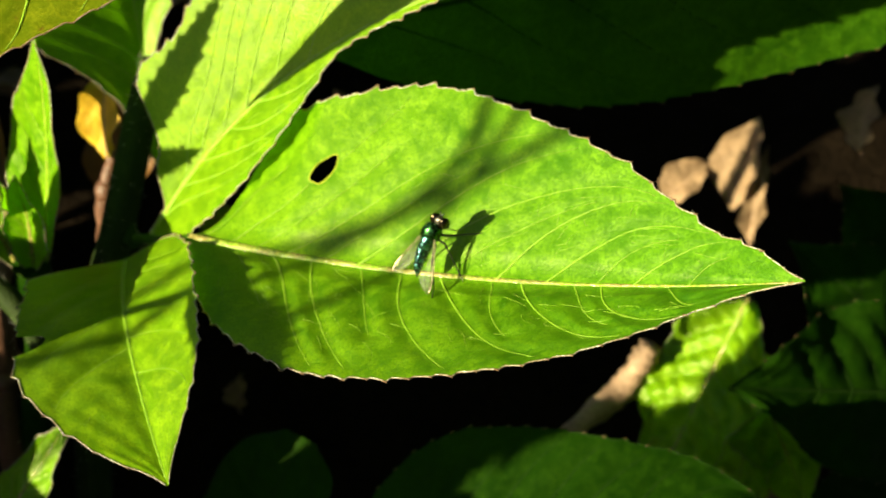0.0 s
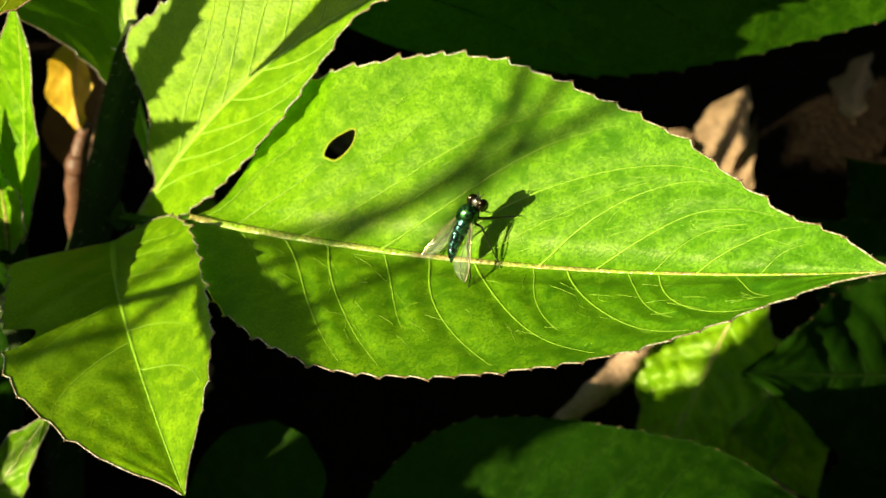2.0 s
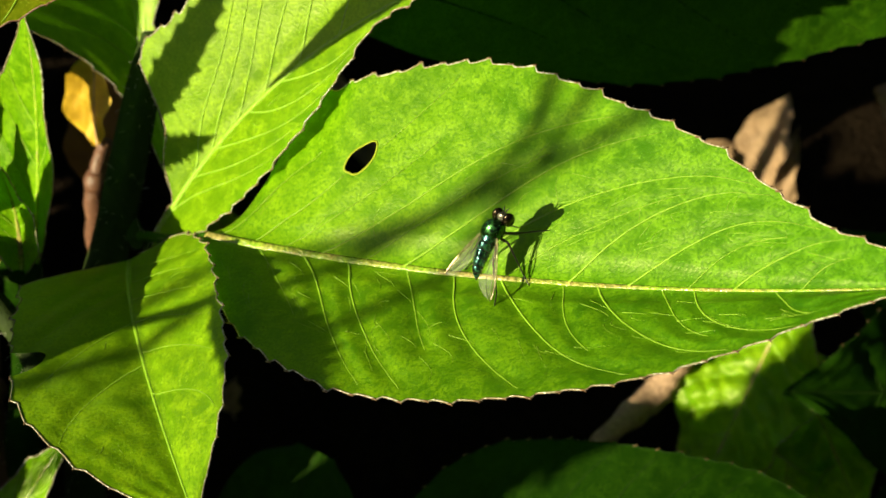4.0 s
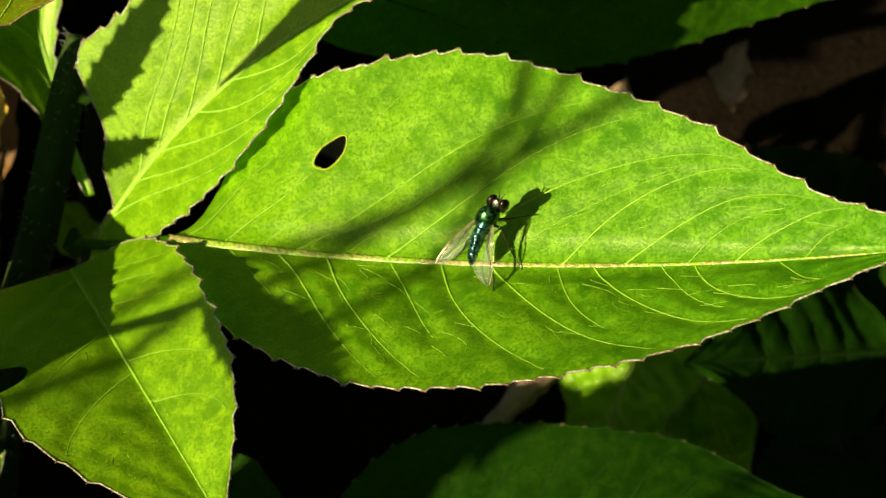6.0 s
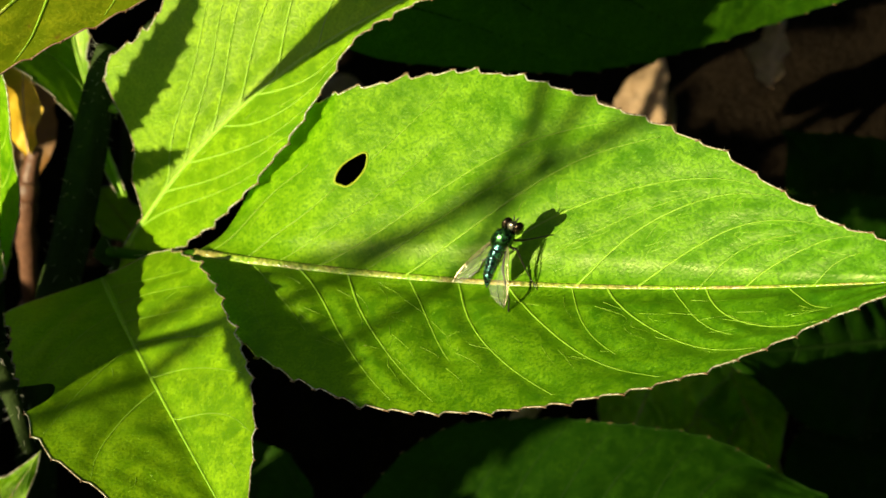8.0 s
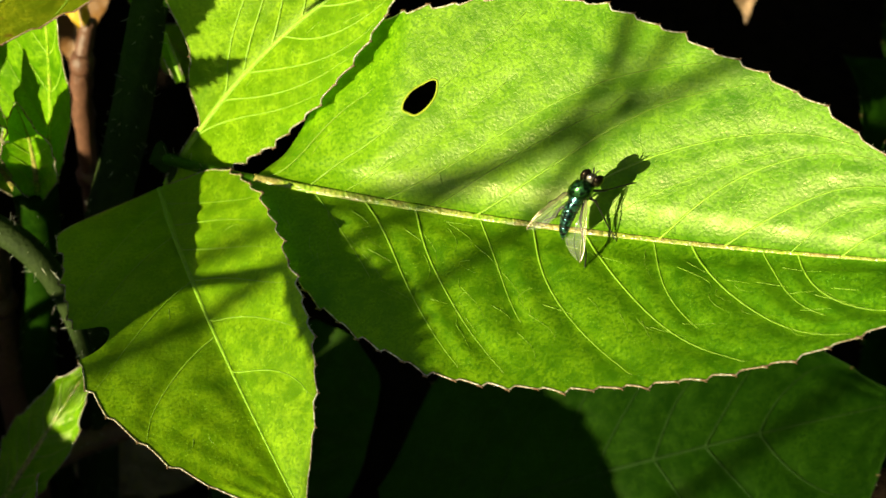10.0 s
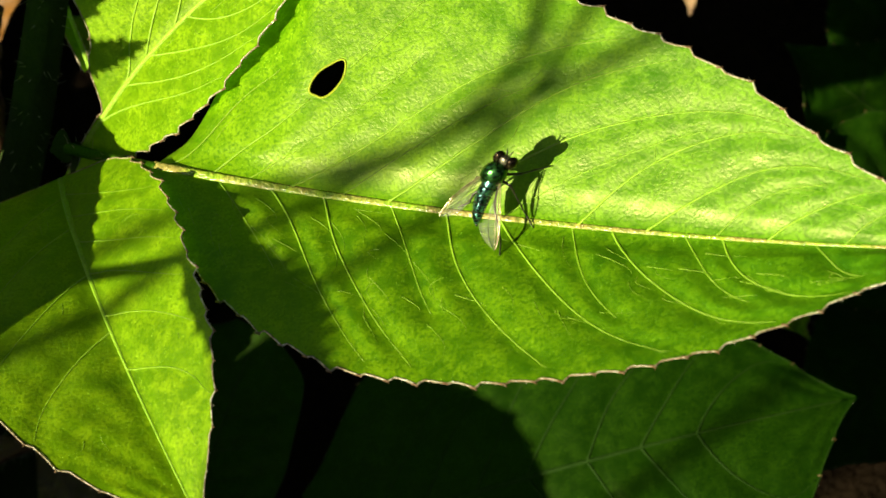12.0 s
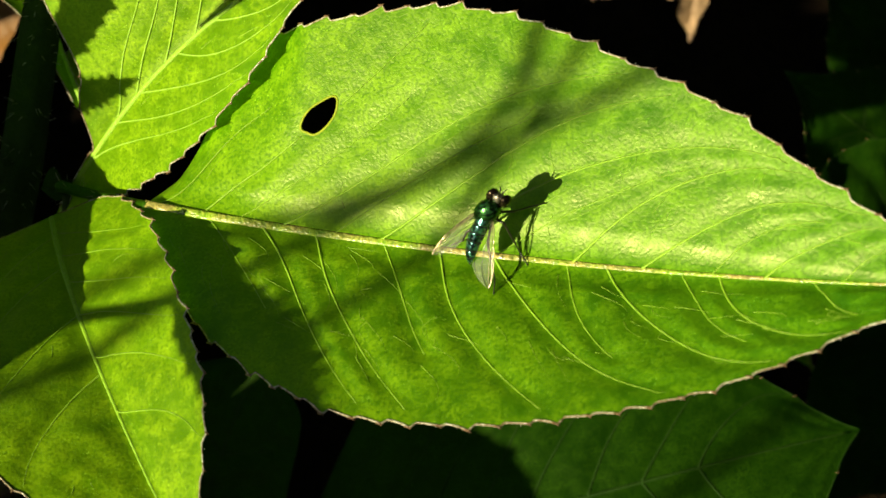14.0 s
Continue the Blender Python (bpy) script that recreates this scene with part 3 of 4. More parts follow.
def tall_herb():
    p = thing("tall_herb", (12, 125, 0), "tall herb with a yellowing spotted leaf", "plant")
    shoot(p, [(12, 125, -6), (10, 112, 60), (0, 60, 118), (-4, 16, 122), (-7.1, 8.7, 114.8)], [1.8, 1.6, 1.2, 0.8, 0.6], STEM, label="green stem")
    b = Blade((-7.1, 8.7, 114.8), (-39.3, 4.2, 85.1), (0.115, -0.914, 0.014), left=(0.5, 5, 7.4, 7.6, 7.3, 6.3, 5.1, 3.8, 2.6, 1.3, 0.1), right=(0.5, 5, 7.6, 8.2, 8.0, 7.0, 5.6, 4.2, 2.8, 1.4, 0.1), fold=(3, 3), teeth=(20, 20), tooth=0.3, reach=(0.25, 0.25),
              veins=((0.15, 0.3, 0.45, 0.6), (0.15, 0.3, 0.45, 0.6)), seed=21)
    grow_leaf(p, b, LEAF_YELLOW, 120, 14, label="yellowing green leaf with brown specks", edge_mat=STEM_PINK, hairs=120)


def shade_leaf(p, base, tip, up, w, label, seed, width2=None, shape=OVAL):
    b = Blade(base, tip, up, left=w * shape, right=(width2 or w) * shape, fold=(6, 6), teeth=(12, 12), tooth=0.4, reach=(0.25, 0.25),
              veins=((0.2, 0.4, 0.6), (0.2, 0.4, 0.6)), seed=seed)
    grow_leaf(p, b, LEAF_DARK, 90, 10, label=label)


def neighbours():
    """Leaves and grass added beside the view, sunward, to throw shadows across the herb."""
    p = thing("shadow_herb", (-80, -30, 0), "herb out of view with dark green toothed leaves, added for their shadows", "plant")
    shoot(p, [(-80, -30, -6), (-75, -22, 40), (-48.2, 6.9, 70.1)], [1.6, 1.3, 0.7], STEM, label="green stem")
    shade_leaf(p, (-48.2, 6.9, 70.1), (-38.6, -9.4, 74.2), (-0.83, -0.4, 0.38), 2.9, "broad dark green leaf", 92, 2.9, ROUND)
    shade_leaf(p, (-54.8, 3.1, 80.7), (-49.2, 5.8, 95.9), (-0.83, -0.4, 0.38), 1.15, "narrow dark green upright leaf", 94)
    shade_leaf(p, (-55.4, 2.5, 78.8), (-51.4, -0.2, 84.6), (-0.83, -0.4, 0.38), 0.85, "narrow dark green leaf out of view, added to cast shade", 95)
    shade_leaf(p, (-65.0, -24.5, 95.0), (-57.3, -36.9, 99.0), (-0.83, -0.4, 0.38), 1.0, "narrow dark green leaf out of view, added to cast shade", 96)
    for end in ((-65.0, -24.5, 95.0), (-54.8, 3.1, 80.7), (-55.4, 2.5, 78.8)):
        shoot(p, [(-75, -22, 40), (-72, -6, 58), end], [0.6, 0.5, 0.35], STEM, name="petiole")
    shade_leaf(p, (-54.8, -18.0, 55.9), (-50.9, -43.1, 64.3), (-0.83, -0.4, 0.38), 6.6, "broad dark green leaf near the ground", 93)
    shoot(p, [(-75, -22, 40), (-63.7, -22.3, 52.1), (-54.8, -18.0, 55.9)], [0.6, 0.5, 0.4], STEM, name="petiole")
    for pts, r in (([(-242.7, -81.5, -6), (-211.2, -80.6, 118.3), (-191.0, -78.6, 143.6), (-169.9, -77.9, 153.7), (-153.3, -75.7, 162.3), (-140.9, -74.2, 167.2)], 0.56),
                   ([(-212.5, -113.9, -6), (-194.2, -106.1, 136.6), (-184.7, -95.5, 150.2), (-183.0, -88.3, 151.2), (-172.6, -82.0, 151.9), (-159.9, -72.4, 160.9), (-156.2, -66.0, 165.6)], 0.55),
                   ([(-214.3, -83.9, -6), (-189.7, -81.7, 131.4), (-169.0, -77.0, 154.1), (-163.6, -71.9, 159.2), (-160.0, -68.5, 164.9)], 0.64)):
        g = thing("grass_stalk", pts[0], "thin green grass stalk leaning over the herbs", "grass", group="grass stalks")
        shoot(g, pts, np.full(len(pts), r), STEM, name="stalk", label="thin green stalk")


def low_plant():
    p = thing("low_plant", (-14, -2, 0), "low plant with a dark green toothed leaf", "plant")
    shoot(p, [(-15, -1, -6), (-13.5, -3, 16), (-10.9, -5.1, 31)], [1.3, 1.1, 0.7], STEM, label="green stem")
    b = Blade((-10.93, -5.17, 31.01), (29.67, -2.64, 43.45), (-1.75, -0.35, 0.8), left=(3.8, 10.8, 13.5, 12.3, 9.6, 6.4, 0.1), right=(4, 11, 15, 15, 10.5, 0.1),
              fold=(-1.8, 0), arch=3.95, teeth=(24, 24), tooth=0.32, reach=(0.32, 0.32), quilt=(0.25, 0.25), wave=0.15,
              veins=((0.12, 0.22, 0.32, 0.42, 0.52, 0.62, 0.72), (0.12, 0.22, 0.32, 0.42, 0.52, 0.62, 0.72)), seed=5)
    grow_leaf(p, b, LEAF_DARK, 200, 24, label="dark green toothed leaf", rib=0.28, hairs=100)


def back_shrub():
    p = thing("shrub", (-24, 60, 0), "shrub with a broad shaded dark green leaf, its edge sunlit", "plant")
    shoot(p, [(-24, 62, -6), (-22, 50, 40), (-18, 30, 68), (-12, 23.4, 74.3)], [1.7, 1.4, 1.0, 0.7], STEM, label="green stem")
    b = Blade((-12, 23.4, 74.3), (62, 36, 78), (0.141, -0.926, 0.335), left=14 * OVAL, right=(1, 6, 9.2, 11.4, 12.2, 12.2, 11.3, 9.5, 7, 4, 0.1),
              fold=(0, 0), arch=-3.7, teeth=(26, 30), tooth=0.35, reach=(0.25, 0.25), quilt=(0.3, 0.3), wave=0.5, pucker=0.04,
              veins=((0.08, 0.18, 0.28, 0.38, 0.5, 0.62), (0.08, 0.18, 0.28, 0.38, 0.5, 0.62)), seed=6)
    grow_leaf(p, b, LEAF_MID, 200, 22, label="broad dark green toothed leaf", rib=0.25, vein_mat=VEIN_DARK)


def side_plant(name, root, knots, base, tip, up, w, material, label, leaf_label, seed, fold=(6, 6), teeth=16, wave=0.3, width2=None, extra=(), quilt=0.35, pucker=0.02, profile=None):
    p = thing(name, (root[0], root[1], 0), label, "plant", group="undergrowth")
    shoot(p, [(*root, -6), *knots, base], np.linspace(1.2, 0.6, len(knots) + 2), STEM, label="thin green stem")
    for bs, tp, u_, ww, sd in ((base, tip, up, w, seed), *extra):
        shape = OVAL if profile is None else profile
        b = Blade(bs, tp, u_, left=ww * shape, right=(width2 or ww) * shape, fold=fold, teeth=(teeth, teeth), tooth=0.3, reach=(0.28, 0.28), quilt=(quilt, quilt), wave=wave, pucker=pucker,
                  veins=((0.1, 0.22, 0.35, 0.48, 0.62), (0.1, 0.22, 0.35, 0.48, 0.62)), seed=sd)
        grow_leaf(p, b, material, 110, 14, label=leaf_label, rib=0.3)
    return p


def undergrowth():
    side_plant("undergrowth_plant", (-24, -8), [(-21, -4, 14)], (-22.0, -4, 26), (-13.5, 11, 36.0), (-0.5, -0.5, 0.7), 6.5, LEAF_DARK, "low plant with a rounded dim green leaf", "rounded dim green leaf", 31, teeth=0, profile=ROUND)
    side_plant("undergrowth_plant", (36, 38), [(33, 36, 12)], (30.1, 30.7, 31.5), (19.6, 13.7, 19.5), (-0.75, -0.45, 0.5), 7.5, LEAF_YOUNG, "low plant with light green sunlit leaves", "light green crinkled leaf", 32, wave=1.2, teeth=9, quilt=0.7, pucker=0.22,
               extra=(((29.6, 29.2, 27), (36.6, 12.7, 18), (-0.6, -0.5, 0.6), 5.0, 33), ((32.1, 28.2, 22), (29.1, 15.2, 13), (-0.7, -0.4, 0.6), 5.5, 38)))
    side_plant("undergrowth_plant", (58, 20), [(54, 20, 18)], (50, 20, 30), (26, 15, 38), (-0.3, -0.5, 0.8), 8.5, LEAF_DARK, "low plant with dark green puckered leaves", "dark green puckered leaf", 34, wave=0.8,
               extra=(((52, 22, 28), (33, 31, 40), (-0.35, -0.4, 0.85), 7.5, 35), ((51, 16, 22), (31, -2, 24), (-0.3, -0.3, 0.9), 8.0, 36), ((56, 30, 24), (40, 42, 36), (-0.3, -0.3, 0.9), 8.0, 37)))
    side_plant("undergrowth_plant", (-44, -6), [(-42, -4, 20)], (-41, -2, 36), (-31.5, 5.0, 48.5), (-0.4, -0.5, 0.75), 2.4, LEAF, "small plant with a light green leaf", "light green leaf", 41, teeth=6)
    side_plant("undergrowth_plant", (-47, -22), [(-45, -20, 28)], (-42, -18, 49), (-34.5, -8.5, 60.5), (-0.5, -0.4, 0.75), 1.3, LEAF, "small plant with a pale green pointed leaf", "pale green leaf tip", 42, teeth=6)
    side_plant("undergrowth_plant", (-23.1, 53.1), [(-23.1, 52.1, 6)], (-23.1, 50.1, 14.0), (-27.3, 53.0, 20.3), (-0.6, -0.5, 0.6), 3.0, LEAF_YOUNG, "small seedling with a rounded light green leaf", "rounded light green leaf", 43, teeth=0, profile=ROUND)
    p = thing("undergrowth_plant", (-36, 4, 0), "creeping hairy plant with a pinkish stem", "plant", group="undergrowth")
    shoot(p, [(-52, 2, 24), (-40, 5.5, 25), (-34, 8, 24.5), (-30.2, 8.4, 25.0), (-26, 9, 18), (-24, 10, -6)], [1.1, 1.1, 1.15, 1.1, 0.9, 0.8], STEM_PINK, label="pinkish hairy stem", hairs=160, seed=6)
    shoot(p, [(-50, 12, 24), (-46, 11.5, 60), (-38, 9.8, 60.6), (-33.6, 6.5, 58.6), (-32, 3, 52)], [1.0, 1.1, 1.0, 0.9, 0.5], STEM, name="petiole", label="dark green hairy leaf stalk", hairs=120, seed=7)


# ---- dead things on the ground ----
def dead_leaf(base, tip, up, w, material, label, seed, curl=1.0, wave=0.3, group="leaf litter"):
    at = (np.asarray(base) + np.asarray(tip)) / 2
    p = thing("dead_leaf", (at[0], at[1], min(base[2], tip[2])), label, "dead leaf", group=group)
    b = Blade(base, tip, up, left=w * OVAL, right=w * 0.8 * OVAL, fold=(25, 15), arch=curl * 0.5, cup=(curl, -curl * 0.6), teeth=(3, 2), tooth=0.3, quilt=(0.2, 0.2), wave=wave, twist=25, pucker=0.1, seed=seed)
    grow_leaf(p, b, material, 60, 10, label=label, vein_mat=STICK, edge=0.0, rib=0.15)
    return p


def litter():
    dead_leaf((33.8, 58.6, 12.9), (36.7, 65.9, 21.5), (-0.85, -0.4, 0.3), 3.4, DEAD, "folded light brown dead leaf standing on edge", 51, 1.2)
    dead_leaf((25.3, 59.1, 13.3), (31.4, 63.1, 16.6), (-0.8, -0.5, 0.3), 2.3, DEAD, "folded light brown dead leaf", 52)
    dead_leaf((35.6, 55.2, 10.0), (37.7, 63.1, 19.2), (-0.6, -0.7, 0.4), 1.2, DEAD, "narrow twisted brown dead leaf", 53, 1.0, 0.5)
    dead_leaf((47.2, 59.1, 22.4), (49.1, 65.1, 27.4), (-0.85, -0.4, 0.3), 1.9, DEAD, "crumpled greyish brown dead leaf", 54, 1.2, 0.6)
    dead_leaf((-31.6, 31.6, 51.2), (-31.2, 37.4, 58.0), (-0.6, -0.5, 0.6), 2.1, DEAD_YELLOW, "bright yellow dying leaf caught between stems", 56, 0.8, 0.3)
    dead_leaf((-34.5, 42, 30), (-30, 56, 44), (-0.5, -0.5, 0.6), 4.2, DEAD_ORANGE, "orange yellow dying leaf", 57, 1.4, 0.4)
    dead_leaf((-24.1, 36.7, 2.5), (-23.4, 38.5, 7.9), (-0.7, -0.5, 0.4), 1.2, DEAD, "pale pinkish brown dead leaf", 58, 0.8)
    rng = np.random.RandomState(77)
    first = None
    for k in range(30):
        x, y = rng.uniform(-75, 85), rng.uniform(-35, 120)
        if 18 < x and 38 < y:
            continue
        if first is None:
            first = dead_leaf((x - 7, y - 3, 1), (x + 7, y + 3, 3), (-0.1, 0.1, 1), 4.5, DEAD, "flat brown dead leaf lying on the soil", 60, 2.0, 1.2)
            continue
        m = Matrix.Translation(Vector((x, y, rng.uniform(0, 7))) * MM) @ Euler((rng.uniform(-0.6, 0.6), rng.uniform(-0.6, 0.6), rng.uniform(0, 6.28))).to_matrix().to_4x4()
        copy_thing(first, m)


def stalks():
    def stalk(points, radii, material, label, name="dry_stick", cat="stick", sides=9):
        at = points[0]
        p = thing(name, at, label, cat, group="dry stalks")
        ctrl = np.asarray(points, float)
        t = np.linspace(0, 1, 10 * (len(ctrl) - 1) + 1)
        line = spline(ctrl, t)
        rng = np.random.RandomState(int(abs(at[0] * 13) + 5))
        tv, tf = tube(line, spline(radii, t) * (1 + 0.12 * rng.randn(len(t)).clip(-1.5, 1.5)), sides)
        part("stalk", tv, tf, material, p, label)
        for k in ((0.35, 0.7) if name == "dry_stalk" else ()):
            i = int(k * (len(line) - 2))
            nv_, nf_ = tube(line[i] + np.outer((-0.9, -0.3, 0.3, 0.9), unit(line[i + 1] - line[i])), float(spline(radii, np.array([k]))[0]) * np.array((1.02, 1.3, 1.3, 1.02)), sides)
            part("node", nv_, nf_, material, p, "swollen stalk node")

    stalk([(6, 14, 8), (11, 20, 20), (17.9, 25.7, 23), (20.5, 28, 27)], [0.7, 0.9, 1.5, 1.3], STICK, "split dry brown stick")
    stalk([(-41, 4, 0), (-39.5, 12, 44), (-40, 24, 54), (-41, 32, 62)], [1.3, 1.3, 1.2, 1.0], STEM_PINK, "pinkish dry plant stalk", "dry_stalk", "stalk")
    stalk([(-33.5, 26, 20), (-32.4, 29, 45), (-31, 32.5, 51)], [0.9, 0.9, 0.6], STEM_PINK, "pinkish dry plant stalk", "dry_stalk", "stalk")


# ---- plants added out of view, towards the sun, to shade the undergrowth ----
def shade_thicket():
    rng = np.random.RandomState(5)
    pieces = []
    outline = OVAL

    def card(c, size, yaw, tilt, roll):
        n = 6
        m = np.array(Euler((tilt, roll, yaw)).to_matrix())
        v, f = [], []
        for i in range(n + 1):
            u = i / n
            w = float(spline(outline, np.array([u]))[0]) * size * 0.32
            for q in (-1, 0, 1):
                v.append(np.asarray(c) + m @ np.array([(u - 0.5) * size, q * w, abs(q) * w * 0.25 - 2.0 * (u - 0.5) ** 2 * size * 0.2]))
        for i in range(n):
            for q in (0, 1):
                a = i * 3 + q
                f.append((a, a + 3, a + 4, a + 1))
        return v, f

    TURN = np.array(Vector((-0.912, -0.285, 0.305)).rotation_difference(SUN_FROM).to_matrix())

    def bank(count, lo, hi, low, top, small=14, large=26):
        """Added leaves in a strip that runs towards the sun, to block it."""
        for _ in range(count):
            x, c = rng.uniform(-150, -75), rng.uniform(lo, hi)
            y = c - 0.3125 * (-75 - x)
            z = low + rng.uniform(0, 1) ** 0.8 * (top - low) + 0.335 * (-75 - x)
            at = TURN @ (np.array((x, y, z)) - (-4, 0, 73)) + (-4, 0, 73)
            pieces.append(card(at, rng.uniform(small, large), rng.uniform(0, 6.3), rng.uniform(-0.9, 0.9), rng.uniform(-0.9, 0.9)))

    bank(160, -110, -44, 0, 38)
    bank(90, -40, -28, 0, 30)
    bank(200, -26, -14, 0, 56)
    bank(200, -21, -16, 52, 76, 5, 8)
    bank(300, -12, 34, 0, 26)
    bank(160, -6, 14, 20, 46, 8, 16)
    bank(280, -15, -3, 26, 52, 5, 8)
    bank(420, 14, 40, 0, 35, 8, 14)
    bank(340, 36, 130, 0, 62)
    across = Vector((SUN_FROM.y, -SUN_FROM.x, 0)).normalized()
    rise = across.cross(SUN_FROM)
    # More unseen leaves, set to keep sun off the ground behind.
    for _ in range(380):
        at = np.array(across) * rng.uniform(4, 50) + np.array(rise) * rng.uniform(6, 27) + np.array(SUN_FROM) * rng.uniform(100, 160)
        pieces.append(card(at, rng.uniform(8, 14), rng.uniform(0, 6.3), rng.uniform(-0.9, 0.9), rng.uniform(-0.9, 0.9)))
    # Ring and roof of leaves outside the view, only to cut skylight.
    for _ in range(900):
        a = rng.uniform(0, 2 * math.pi)
        r = rng.uniform(330, 430)
        x, y = math.cos(a) * r, math.sin(a) * r + 20
        top = 300 if x > -150 else 60
        pieces.append(card((x, y, rng.uniform(0, top)), rng.uniform(70, 120), rng.uniform(0, 6.3), rng.uniform(-0.9, 0.9), rng.uniform(-0.9, 0.9)))
    for _ in range(520):
        a, r = rng.uniform(0, 2 * math.pi), 460 * math.sqrt(rng.uniform(0, 1))
        pieces.append(card((math.cos(a) * r, math.sin(a) * r + 20, rng.uniform(430, 560)), rng.uniform(70, 120), rng.uniform(0, 6.3), rng.uniform(-0.6, 0.6), rng.uniform(-0.6, 0.6)))
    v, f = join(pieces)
    ob = part("shade_thicket", v, f, LEAF_DARK, None)
    tagged(ob, "unseen dense dark green foliage added around and over the herb for shade", "foliage", kind="stuff")


ground()
leafy_plant()
young_shoot()
tall_herb()
neighbours()
low_plant()
back_shrub()
undergrowth()
litter()
stalks()
shade_thicket()

# ---- the fly ----
def metal(name, a, b, scale, rough=0.22, dark=None):
    m, nodes, links, p = mat(name)
    co = nodes.new("ShaderNodeTexCoord").outputs["Object"]
    n1 = noise_tex(nodes, links, scale, 3, 0.5, co)
    col = ramp(nodes, links, n1, [(0.35, a), (0.62, b)])
    if dark:
        col = mix_col(nodes, links, ramp(nodes, links, noise_tex(nodes, links, scale * 2.3, 2, 0.5, co), [(0.42, (1, 1, 1)), (0.55, (0, 0, 0))]), col, dark)
    links.new(col, p.inputs["Base Color"])
    p.inputs["Metallic"].default_value, p.inputs["Roughness"].default_value = 0.9, rough
    fine = noise_tex(nodes, links, scale * 12, 3, 0.6, co)
    links.new(bump(nodes, links, fine, 0.2, 0.00002), p.inputs["Normal"])
    return m


def fly():
    green = metal("fly_green", (0.006, 0.018, 0.007), (0.05, 0.19, 0.045), 2300, 0.2, (0.004, 0.008, 0.004))
    blue = metal("fly_bluegreen", (0.01, 0.03, 0.028), (0.12, 0.36, 0.32), 2900, 0.22, (0.004, 0.008, 0.008))
    black = plain_material("fly_black", (0.006, 0.005, 0.004), (0.02, 0.016, 0.012), 3000, 0.35, 0.00001)
    eye_m = metal("fly_eye", (0.005, 0.004, 0.003), (0.04, 0.028, 0.016), 1800, 0.2)
    face = metal("fly_face", (0.03, 0.028, 0.02), (0.42, 0.38, 0.30), 2500, 0.28)
    gold = metal("wing_gold", (0.16, 0.11, 0.05), (0.62, 0.52, 0.32), 1500, 0.3)
    wing_m, nodes, links, p = mat("fly_wing")
    p.inputs["Base Color"].default_value, p.inputs["Roughness"].default_value = (0.42, 0.42, 0.34, 1), 0.16
    p.inputs["Specular IOR Level"].default_value = 0.6
    clear = nodes.new("ShaderNodeBsdfTransparent")
    mx = nodes.new("ShaderNodeMixShader")
    co = nodes.new("ShaderNodeTexCoord").outputs["Object"]
    links.new(ramp(nodes, links, noise_tex(nodes, links, 700, 2, 0.5, co), [(0.35, (0.84,) * 3), (0.7, (0.97,) * 3)]), mx.inputs[0])
    links.new(bump(nodes, links, noise_tex(nodes, links, 1400, 2, 0.5, co), 0.5, 0.00012), p.inputs["Normal"])
    links.new(p.outputs[0], mx.inputs[1])
    links.new(clear.outputs[0], mx.inputs[2])
    links.new(mx.outputs[0], nodes["Material Output"].inputs["Surface"])

    origin = np.array((-1.23, -1.68, 76.08))
    axes = np.array(((0.825, -0.407, 0.391), (0.333, 0.911, 0.245), (-0.456, -0.072, 0.887)))

    def w(pts):
        pts = np.asarray(pts, float)
        rise = np.clip((pts[..., 2:3] - 0.4) / 1.6, 0, 1.2) * (0.85 + 0.12 * pts[..., 1:2])  # the body stands high on its legs
        lift = rise + np.where(pts[..., 1:2] > 0, 0.17 * pts[..., 1:2], -0.27 * pts[..., 1:2])  # the leaf rises from its midrib
        return origin + 1.03 * pts @ axes + 1.03 * lift * np.array((0.0, -0.886, 1.055))

    ahead, aside, up = np.array((0.36, 0.93, 0.0)), np.array((0.93, -0.36, 0.0)), np.array((0, 0, 1.0))

    def ball(c, rx, ry, rz, nu=22, nv=14, f=None, ax=(aside, ahead, up)):
        v, fs = [], []
        for j in range(nv + 1):
            th = math.pi * j / nv
            for i in range(nu):
                ph = 2 * math.pi * i / nu
                d = np.array((math.sin(th) * math.cos(ph), math.sin(th) * math.sin(ph), math.cos(th)))
                k = f(d) if f else 1.0
                v.append(np.asarray(c) + k * (d[0] * rx * ax[0] + d[1] * ry * ax[1] + d[2] * rz * ax[2]))
        for j in range(nv):
            for i in range(nu):
                a, b = j * nu + i, j * nu + (i + 1) % nu
                fs.append((a, a + nu, b + nu, b))
        return np.array(v), fs

    e = thing("fly", w((0.4, 0.6, 0.3)), "small metallic green long-legged fly standing on the leaf", "fly")
    th = ball((0.55, 1.52, 1.95), 0.76, 0.80, 0.66, 26, 18, lambda d: 1 + 0.06 * d[2] * (1 - d[1] ** 2) - 0.08 * max(0, -d[2]))
    thorax = part("thorax", w(th[0]), th[1], green, e, "shiny metallic green thorax")
    sc = ball((0.42, 0.86, 2.12), 0.26, 0.18, 0.14, 14, 8)
    part("scutellum", w(sc[0]), sc[1], green, thorax)
    bristles = []
    rng = np.random.RandomState(4)
    for _ in range(26):
        d = unit((rng.uniform(-1, 1), rng.uniform(-1, 1), rng.uniform(0.35, 1)))
        q = np.array((0.55, 1.54, 1.95)) + d[0] * 0.76 * aside + d[1] * 0.80 * ahead + d[2] * 0.66 * up
        bristles.append(tube([q, q + 0.26 * (0.6 * d[0] * aside + 0.5 * d[1] * ahead + up * 0.6 - ahead * 0.5)], [0.012, 0.004], 3, False))
    bv, bf = join(bristles)
    tagged(part("bristles", w(bv), bf, black, thorax, "fine black bristles"), kind="stuff")

    hc = np.array((0.98, 2.33, 2.12))
